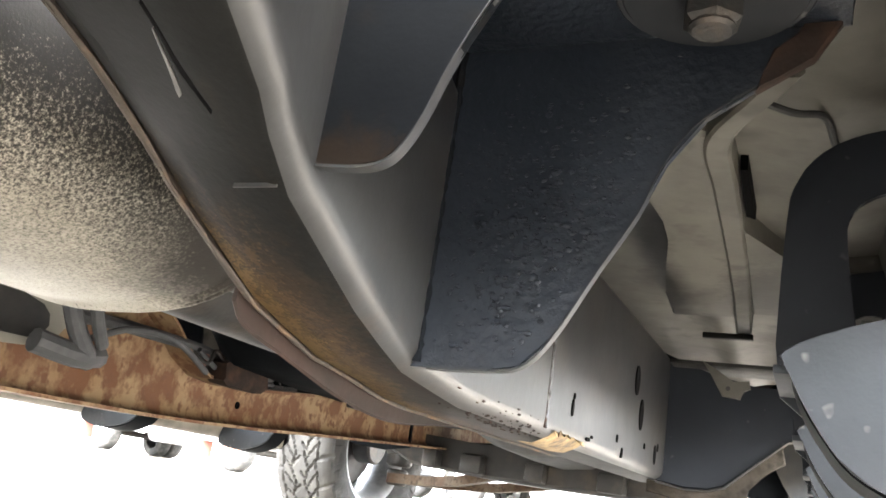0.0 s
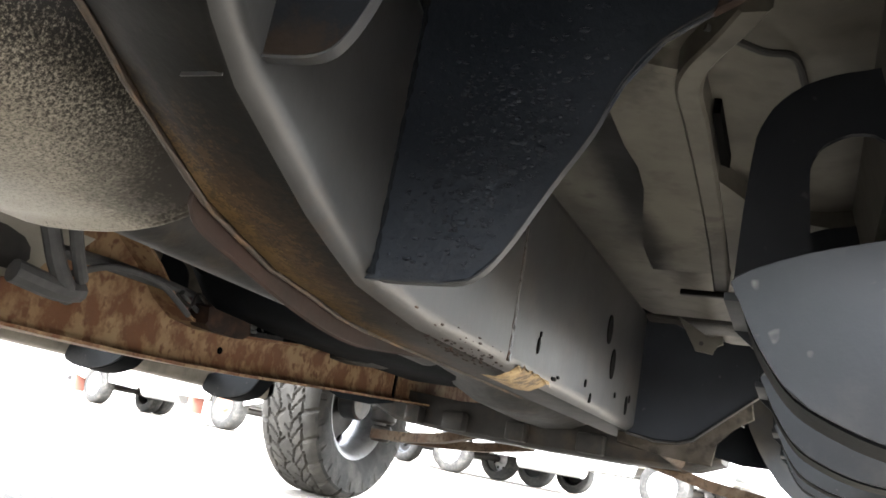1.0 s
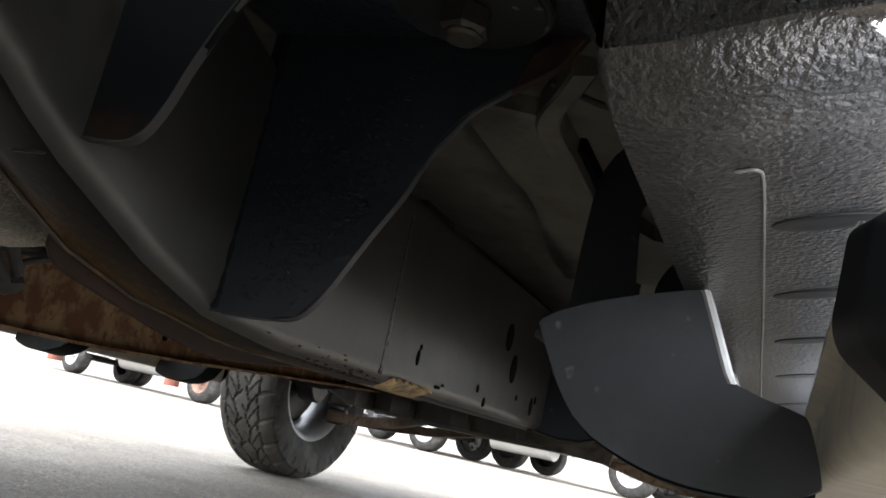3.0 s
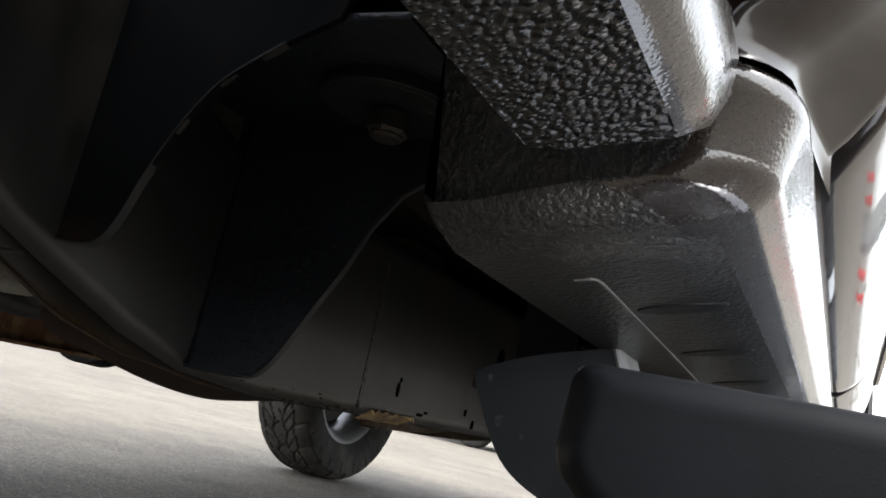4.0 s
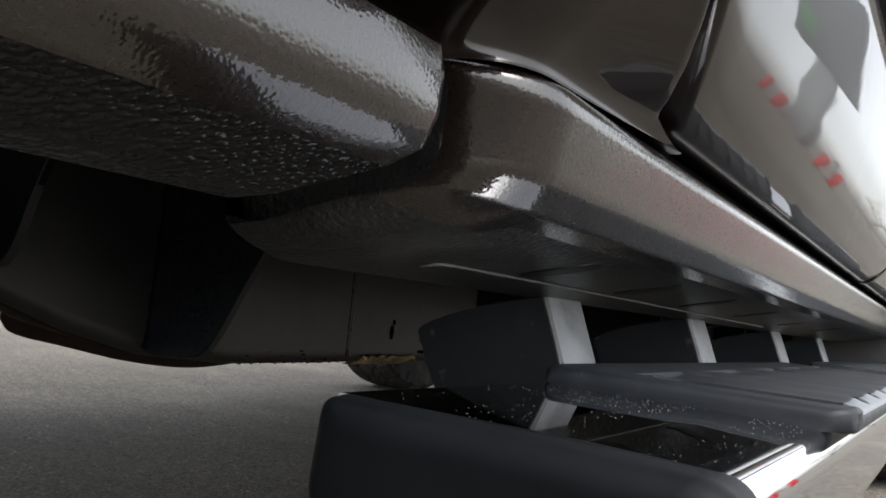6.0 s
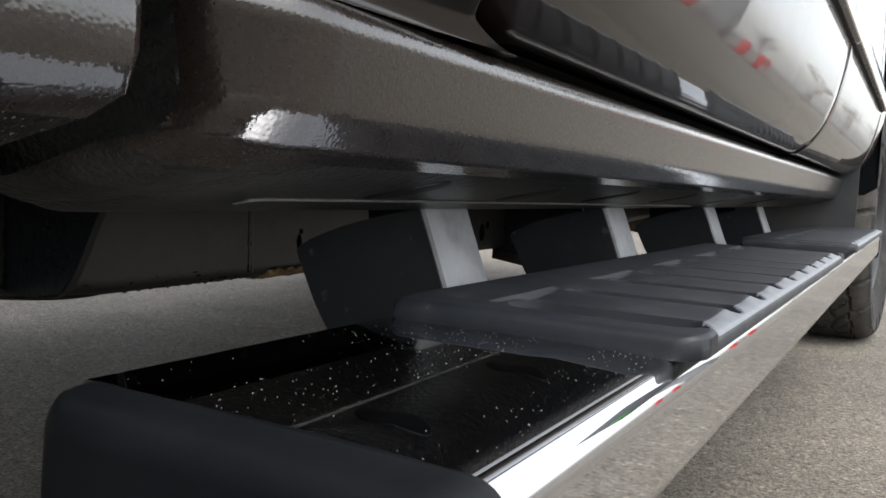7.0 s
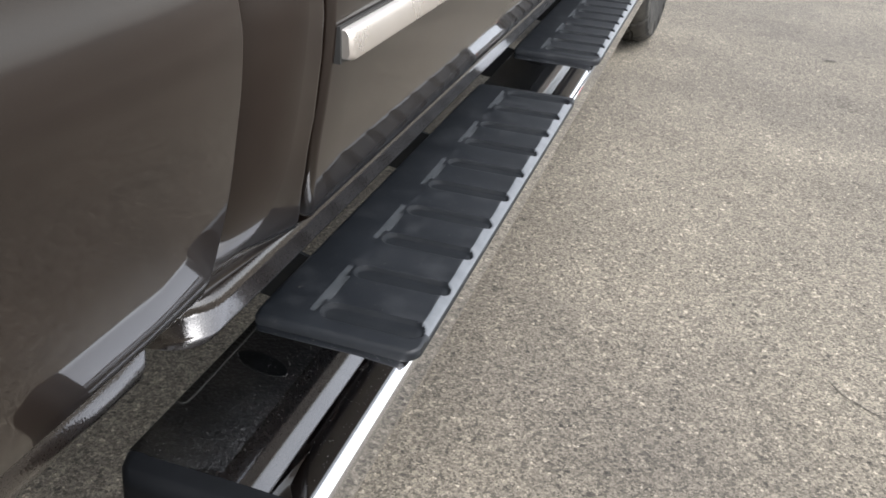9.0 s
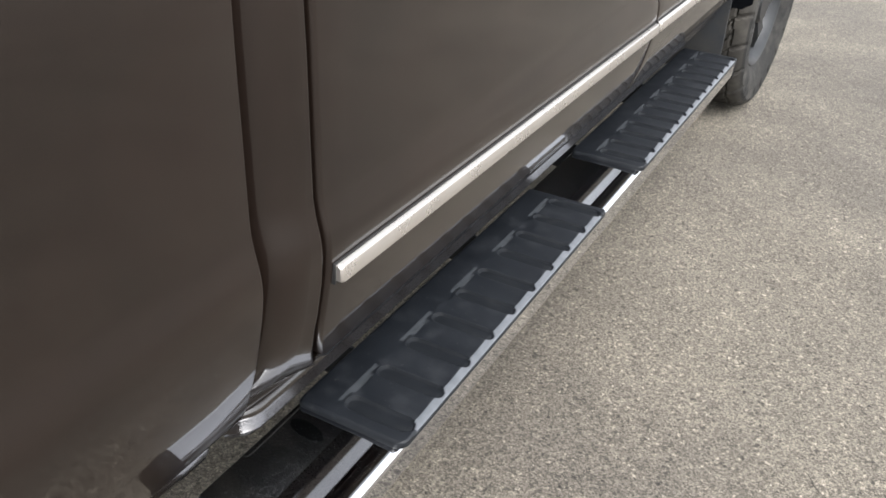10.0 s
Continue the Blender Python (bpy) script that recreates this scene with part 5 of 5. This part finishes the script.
def running_board(side):
    bm = bmesh.new()
    loft(bm, [[(side * x, y, z) for x, z in TUBE] for y in (0.2488, 0.6, 1.2, 1.8, 2.338)])
    ob = part("running_board", bm, CHROME, truck, "chrome running board bar with black step pads")
    ob.data.materials.append(BOARDBACK)
    for p in ob.data.polygons:
        if side * p.normal.x < -0.4 and p.center.z < 0.352 or p.normal.z < -0.6:
            p.material_index = 1
    if side > 0:
        random.seed(9)
        bm = bmesh.new()
        for k in range(520):
            x = random.choice((random.uniform(0.862, 0.948), random.uniform(0.90, 0.948), random.uniform(0.976, 1.000)))
            y = random.choice((random.uniform(0.25, 0.43), random.uniform(0.36, 0.435), random.uniform(1.205, 1.41)))
            z = 0.3583 - max(0.0, x - 0.962) * 0.034
            r = random.uniform(0.0001, 0.00023)
            bmesh.ops.create_icosphere(bm, subdivisions=1, radius=r, matrix=Matrix.Translation((x, y, z)) @ Matrix.Rotation(random.uniform(0, 3), 4, "Z") @ Matrix.Diagonal((random.uniform(1, 2.4), 1, 0.5, 1)))
        tagged(part("grit", bm, GRIT, ob, "pale grit and dust specks"), kind="stuff")
    for ye, d in ((0.2245, 1), (2.363, -1)):
        bm = bmesh.new()
        rows = []
        for dy, o in ((0.0255, -0.0006), (0.025, 0.0004), (0.0115, 0.0006), *[(0.0105 * (1 - math.sin(t)), 0.0006 - 0.0105 * (1 - math.cos(t))) for t in (0.0, 0.3, 0.6, 0.9, 1.2, 1.4)], (0.0, -0.0103), (0.0, -0.0112)):
            rows.append([(side * (x - 0.009 * max(0, min(1, (dy - 0.006) / 0.014)) * max(0, min(1, (0.896 - x) / 0.03))), ye + d * dy, z) for x, z in cap_outline(o)])
        loft(bm, rows, caps=False)
        bm.faces.new([bm.verts.new(p) for p in rows[-1]])
        part("end_cap", bm, PLASTIC, ob, "matt black plastic end cap")
    for y0, y1 in ((0.430, 1.181), (1.406, 2.335)):
        step_pad(side, y0, y1, ob)
    for yb in (0.0, 0.40, 0.91, 1.42):
        # lower web, upper leg with its opening, outer flange
        bm = bmesh.new()
        web = [(0.671, 0.374), (0.673, 0.363), (0.680, 0.347), (0.693, 0.324), (0.712, 0.301), (0.741, 0.287), (0.769, 0.279), (0.80, 0.276), (0.84, 0.279), (0.866, 0.288), (0.868, 0.298), (0.858, 0.330), (0.850, 0.336), (0.829, 0.3415), (0.8075, 0.3495), (0.803, 0.356), (0.793, 0.382), (0.783, 0.408), (0.762, 0.4055), (0.713, 0.3925)]
        plate(bm, mirrored(eased(web), side), "y", 0.5890 + yb, 0.5940 + yb, 0.001)
        br = part("mount_bracket", bm, BRACKET, ob, "grey-black steel step bracket with dirt spots")
        bm = bmesh.new()
        leg = [(0.664, 0.36), (0.664, 0.50), (0.672, 0.537), (0.69, 0.561), (0.72, 0.575), (0.752, 0.58), (0.765, 0.58), (0.765, 0.52), (0.752, 0.525), (0.728, 0.523), (0.713, 0.510), (0.708, 0.495), (0.712, 0.44), (0.718, 0.36)]
        plate(bm, mirrored(eased(leg), side), "y", 0.70 + yb, 0.706 + yb, 0.001)
        part("upper_leg", bm, NAVY, br)
        bm = bmesh.new()
        loft(bm, [[(side * (x - 0.004), 0.5895 + yb, z), (side * (x - 0.001), 0.5875 + yb, z), (side * (x + 0.002), 0.5885 + yb, z), (side * (x + 0.003), 0.5915 + yb, z), (side * (x + 0.003), 0.6510 + yb, z), (side * (x + 0.002), 0.6525 + yb, z), (side * (x - 0.002), 0.6525 + yb, z)] for x, z in ((0.8085, 0.3475), (0.8045, 0.3545), (0.793, 0.384), (0.782, 0.412), (0.780, 0.419))])
        part("outer_flange", bm, FLANGE, br, "pale grey outer flange of the bracket")
        # curved flange along the lower edge
        bm = bmesh.new()
        rim = curve_pts([(0.672, 0.371, 0), (0.680, 0.3455, 0), (0.693, 0.3225, 0), (0.712, 0.2995, 0), (0.741, 0.2850, 0), (0.769, 0.2770, 0), (0.80, 0.2740, 0), (0.84, 0.2770, 0), (0.866, 0.286, 0)], 4)
        loft(bm, [[(side * p.x, 0.5955 + yb, p.y), (side * p.x, 0.6570 + yb, p.y - 0.002), (side * p.x, 0.6570 + yb, p.y + 0.002), (side * p.x, 0.5955 + yb, p.y + 0.004)] for p in rim])
        part("lower_flange", bm, UNDER, br)
        bm = bmesh.new()
        box(bm, *sorted((side * 0.664, side * 0.72)), 0.60 + yb, 0.704 + yb, 0.360, 0.366, 0.001)
        part("gusset", bm, BRACKET, br)


running_board(1)
running_board(-1)


# ---- parked vehicles across the lot ----
RUSTRIM = surface("rusty_steel_rim", (0.12, 0.065, 0.045), (0.20, 0.12, 0.09), 12, 0.7, 0.8)


def road_wheel(add, x, y, out, rim, r=0.38):
    """A wheel with a dished rim, hub and hand holes; out is -1 for a rim that faces the lot."""
    bm = bmesh.new()
    prof = [(0.0, 0.60), (-0.012, 0.66), (-0.006, 0.90), (0.016, 0.975), (0.045, 1.0), (0.20, 1.0), (0.232, 0.975), (0.25, 0.90), (0.255, 0.66), (0.24, 0.60)]
    loft(bm, [[(x + r * q * math.cos(t), y - out * d, r + r * q * math.sin(t)) for t in (2 * math.pi * k / 36 for k in range(36))] for d, q in prof], caps=False)
    w = add("wheel", bm, TYRE)
    bm = bmesh.new()
    prof = [(0.22, 0.58), (0.005, 0.62), (-0.004, 0.605), (0.004, 0.56), (0.055, 0.51), (0.075, 0.42), (0.060, 0.24), (0.030, 0.20), (0.004, 0.17), (-0.004, 0.10), (-0.004, 0.02)]
    loft(bm, [[(x + r * q * math.cos(t), y - out * d, r + r * q * math.sin(t)) for t in (2 * math.pi * k / 28 for k in range(28))] for d, q in prof], caps=False)
    dish = add("rim", bm, rim, w)
    for k in range(8):
        a = math.pi * (k + 0.5) / 4
        bm = bmesh.new()
        disc(bm, (x + r * 0.42 * math.cos(a), y - out * 0.074, r + r * 0.42 * math.sin(a)), (0, -out, 0), r * 0.075, 0.004, 10, 0.0008)
        add("hand_hole", bm, RUBBER, dish)


def parked(name, label, at, yaw, base, paint, rims, front=1.0, rear=1.3, flaps=(), duals=False):
    """A vehicle whose near wheels stand at `at` and a wheelbase further along."""
    car = thing(name, label, "truck" if duals else "van", "vehicles parked across the lot")
    place = pose(at[0], at[1], 0, 0, 0, yaw)

    def add(nm, bm, mat, par=None, lab=""):
        bmesh.ops.transform(bm, matrix=place, verts=bm.verts)
        return part(nm, bm, mat, par or car, lab)
    x0, x1 = -rear, base + front
    for k, x in enumerate((0.0, base)):
        road_wheel(add, x, 0.0, -1, rims[k])
        road_wheel(add, x, 1.72, 1, rims[k])
        if duals and k == 0:
            road_wheel(add, x, 1.42, 1, RIM)
        bm = bmesh.new()
        pipe(bm, [(x, 0.2, 0.38), (x, 0.8, 0.37), (x, 1.5, 0.38)], 0.06, 12, 3)
        add("axle", bm, DARKMETAL)
    # body with wheel arches cut into its lower edge
    low = [(x0, 0.62)]
    for xc in (0.0, base):
        low += [(xc + 0.47 * math.cos(t), 0.44 + 0.44 * math.sin(t)) for t in (math.pi * (1 - k / 8) for k in range(9))]
    low.append((x1, 0.55))
    top = [(x1 + 0.02, 0.72), (x1 - 0.05, 1.12), (x1 - 0.75, 1.28), (x1 - 1.25, 2.0), (x0 + 0.1, 2.06), (x0, 1.95)]
    bm = bmesh.new()
    plate(bm, low + top, "y", 0.02, 0.05, 0.01)
    body = add("body_side", bm, paint)
    bm = bmesh.new()
    plate(bm, low + top, "y", 1.67, 1.70, 0.01)
    add("body_side", bm, paint)
    bm = bmesh.new()
    loft(bm, [[(x, y, z) for x, z in top] for y in (0.045, 1.675)])
    add("upper_body", bm, paint)
    for a, b in ((0.18, 0.42), (0.48, 0.68)):
        L = x1 - x0
        bm = bmesh.new()
        plate(bm, [(x0 + L * a, 1.32), (x0 + L * b, 1.32), (x0 + L * (b - 0.02), 1.82), (x0 + L * a, 1.84)], "y", 0.012, 0.022, 0)
        add("window", bm, GLASS, body)
    for y in (0.42, 1.22):
        bm = bmesh.new()
        box(bm, x0 + 0.1, x1 - 0.3, y, y + 0.07, 0.46, 0.60, 0.01)
        add("chassis_rail", bm, POLEGREY)
    bm = bmesh.new()
    box(bm, x0 + 0.05, x1 - 0.2, 0.06, 1.66, 0.60, 0.66, 0.01)
    add("underfloor", bm, BEIGE)
    bm = bmesh.new()
    pipe(bm, [(base * 0.32, 0.35, 0.46), (base * 0.62, 0.35, 0.46)], 0.17, 18, 2)
    add("fuel_tank", bm, SILVERCAR)
    bm = bmesh.new()
    box(bm, x0 - 0.05, x0 + 0.05, 0.1, 1.62, 0.36, 0.46, 0.02)
    add("rear_bumper", bm, SIGNDARK)
    for x in flaps:
        bm = bmesh.new()
        box(bm, x - 0.010, x + 0.010, -0.02, 0.30, 0.17, 0.50, 0.004)
        add("mud_flap", bm, FLAPRED, None, "faded red-brown mud flap")


parked("parked_truck", "white work truck with white wheels and red mud flaps", (-12.3, 13.0), -15, 4.15, WHITECAR, (WHITERIM, RUSTRIM), flaps=(-0.85, 3.2), duals=True)
parked("parked_van", "silver-grey van with white wheels, parked across the lot", (-4.96, 14.0), -15, 3.9, SILVERCAR, (WHITERIM, WHITERIM))
parked("parked_van", "dark-wheeled silver van parked behind another van", (-7.0, 16.4), -15, 3.2, SILVERCAR, (RIM, RIM))


# ---- sign, bollards and bare trees beyond the truck's side ----
sign = thing("roadside_sign", "green sign box on a broad grey column", "sign", at=(4.7, 13.2, 0))
bm = bmesh.new()
loft(bm, [[(x, y, z) for x, y in rounded(-w, w, -w, w, 0.05, 3)] for z, w in ((0, 0.27), (0.05, 0.26), (2.7, 0.25), (2.75, 0.25))])
part("column", bm, POLEGREY, sign, "grey painted column")
bm = bmesh.new()
box(bm, -0.85, 0.85, -0.3, 0.3, 2.7, 4.5, 0.04)
head = part("sign_box", bm, SIGNDARK, sign, "dark grey sign box")
bm = bmesh.new()
box(bm, 0.30, 0.75, -0.31, -0.296, 2.9, 3.5, 0.004)
part("sign_face", bm, SIGNGREEN, head, "plain green sign face")
for x, y in ((5.35, 12.6), (5.05, 12.75), (4.05, 13.1), (3.75, 13.3)):
    bm = bmesh.new()
    disc(bm, (0, 0, 0), (0, 0, 1), 0.07, 0.85, 18, 0.03)
    post = thing("bollard", "red painted steel bollard beside the sign", "bollard", "bollards round the sign", (x, y, 0))
    part("post", bm, BOLLARDRED, post)
    bm = bmesh.new()
    disc(bm, (0, 0, 0), (0, 0, 1), 0.13, 0.02, 18, 0.004)
    part("base_plate", bm, SIGNDARK, post)


def bare_tree(x, y, h, seed):
    tree = thing("bare_tree", "leafless grey-brown tree at the edge of the lot", "tree", "bare trees", (x, y, 0))
    rng = random.Random(seed)
    bm = bmesh.new()
    tips = [(Vector((0, 0, 0)), Vector((0, 0, 1)), h * 0.34, 0.07, 0)]
    first = True
    while tips:
        p, d, length, r, depth = tips.pop()
        q = p + d * length
        u = d.orthogonal().normalized()
        v = d.cross(u)
        loft(bm, [[c + rr * (math.cos(a) * u + math.sin(a) * v) for a in (2 * math.pi * k / 5 for k in range(5))] for c, rr in ((p, r), (q, r * 0.62))])
        if first:
            part("trunk", bm, BARK, tree)
            bm = bmesh.new()
            first = False
        if depth < 5:
            for k in range(3 if depth < 4 else 4):
                nd = (d + Vector((rng.uniform(-1, 1), rng.uniform(-1, 1), rng.uniform(-0.2, 0.8))) * 0.75).normalized()
                tips.append((q, nd, length * rng.uniform(0.6, 0.85), r * 0.6, depth + 1))
    part("crown", bm, BARK, tree, "bare twigs")


for k, (x, y, h) in enumerate(((6.5, 52, 3.4), (9.5, 54, 3.8), (12.5, 51, 3.0), (17.0, 53, 4.0), (4.6, 55, 3.4))):
    bare_tree(x, y, h, k)


# ---- loose grains and cracks on the asphalt ----
GRAVEL = bpy.data.materials.new("loose_grains")
GRAVEL.use_nodes = True
gn, gl = GRAVEL.node_tree.nodes, GRAVEL.node_tree.links
geo = gn.new("ShaderNodeNewGeometry")
ramp = gn.new("ShaderNodeValToRGB")
ramp.color_ramp.elements[0].color, ramp.color_ramp.elements[1].color = (0.035, 0.031, 0.026, 1), (0.34, 0.31, 0.265, 1)
gl.new(geo.outputs["Random Per Island"], ramp.inputs["Fac"])
gl.new(ramp.outputs["Color"], gn["Principled BSDF"].inputs["Base Color"])
gn["Principled BSDF"].inputs["Roughness"].default_value = 0.85
random.seed(5)
verts, faces = [], []
for k in range(5200):
    x = 0.75 + 1.9 * random.random() ** 1.2
    y = random.uniform(-0.25, 2.6)
    r = random.uniform(0.0007, 0.0019) * random.choice((1, 1, 1, 1.5))
    a, f = random.uniform(0, 6.28), random.uniform(0.5, 1.0)
    n = len(verts)
    for t, h in ((0, 0), (1.57, 0), (3.14, 0), (4.71, 0)):
        verts.append((x + r * random.uniform(0.8, 1.4) * math.cos(a + t), y + r * random.uniform(0.6, 1.2) * math.sin(a + t), -0.0003))
    verts.append((x + r * random.uniform(-0.3, 0.3), y + r * random.uniform(-0.3, 0.3), r * f))
    faces += [(n, n + 1, n + 4), (n + 1, n + 2, n + 4), (n + 2, n + 3, n + 4), (n + 3, n, n + 4)]
grains = bpy.data.meshes.new("gravel")
grains.from_pydata(verts, [], faces)
grains.materials.append(GRAVEL)
tagged(new("gravel", grains), "loose pale and dark grains scattered on the asphalt", "gravel", kind="stuff")

# cracks


def crack(points, w):
    bm = bmesh.new()
    line = curve_pts([(x, y, 0) for x, y in points], 9)
    rows = []
    for i, p in enumerate(line):
        d = (line[min(i + 1, len(line) - 1)] - line[max(i - 1, 0)]).normalized()
        nrm = Vector((-d.y, d.x, 0))
        j = 0.006 * noise.noise((p.x * 40, p.y * 40, 0))
        ww = w * (0.5 + abs(noise.noise((p.x * 25, p.y * 25, 7)))) * min(1, i / 3, (len(line) - 1 - i) / 3)
        rows.append([(*(p + nrm * (j - ww)).xy, 0.0012), (*(p + nrm * j).xy, 0.0016), (*(p + nrm * (j + ww)).xy, 0.0012)])
    loft(bm, rows, ring=False)
    return part("crack", bm, CRACK, ground)


crack([(1.484, 1.105), (1.519, 1.058), (1.582, 1.02), (1.659, 1.005), (1.72, 0.985)], 0.0011)
crack([(1.76, 1.9), (1.85, 1.75), (2.02, 1.66), (2.2, 1.6)], 0.001)
for x, y, a, r in ((1.052, 2.177, 0.2, 0.014), (1.195, 2.074, 0.1, 0.013), (1.165, 2.085, 0.15, 0.008), (1.62, 3.1, 0.1, 0.03), (1.30, 1.62, 0.9, 0.008)):
    bm = bmesh.new()
    m = pose(x, y, 0.0022, 0, 0, math.degrees(a))
    loft(bm, [[m @ Vector((r * u, s * r * 0.22 * math.sin(math.pi * (u + 1) / 2), z)) for s in (-1, 1)] for u, z in ((-1, -0.001), (-0.5, 0.001), (0, 0.0016), (0.5, 0.001), (1, -0.001))], ring=False)
    tagged(finish("leaf_scrap", bm, CRACK), "small dark dry leaf scrap lying on the asphalt", "leaf", "scraps on the asphalt")
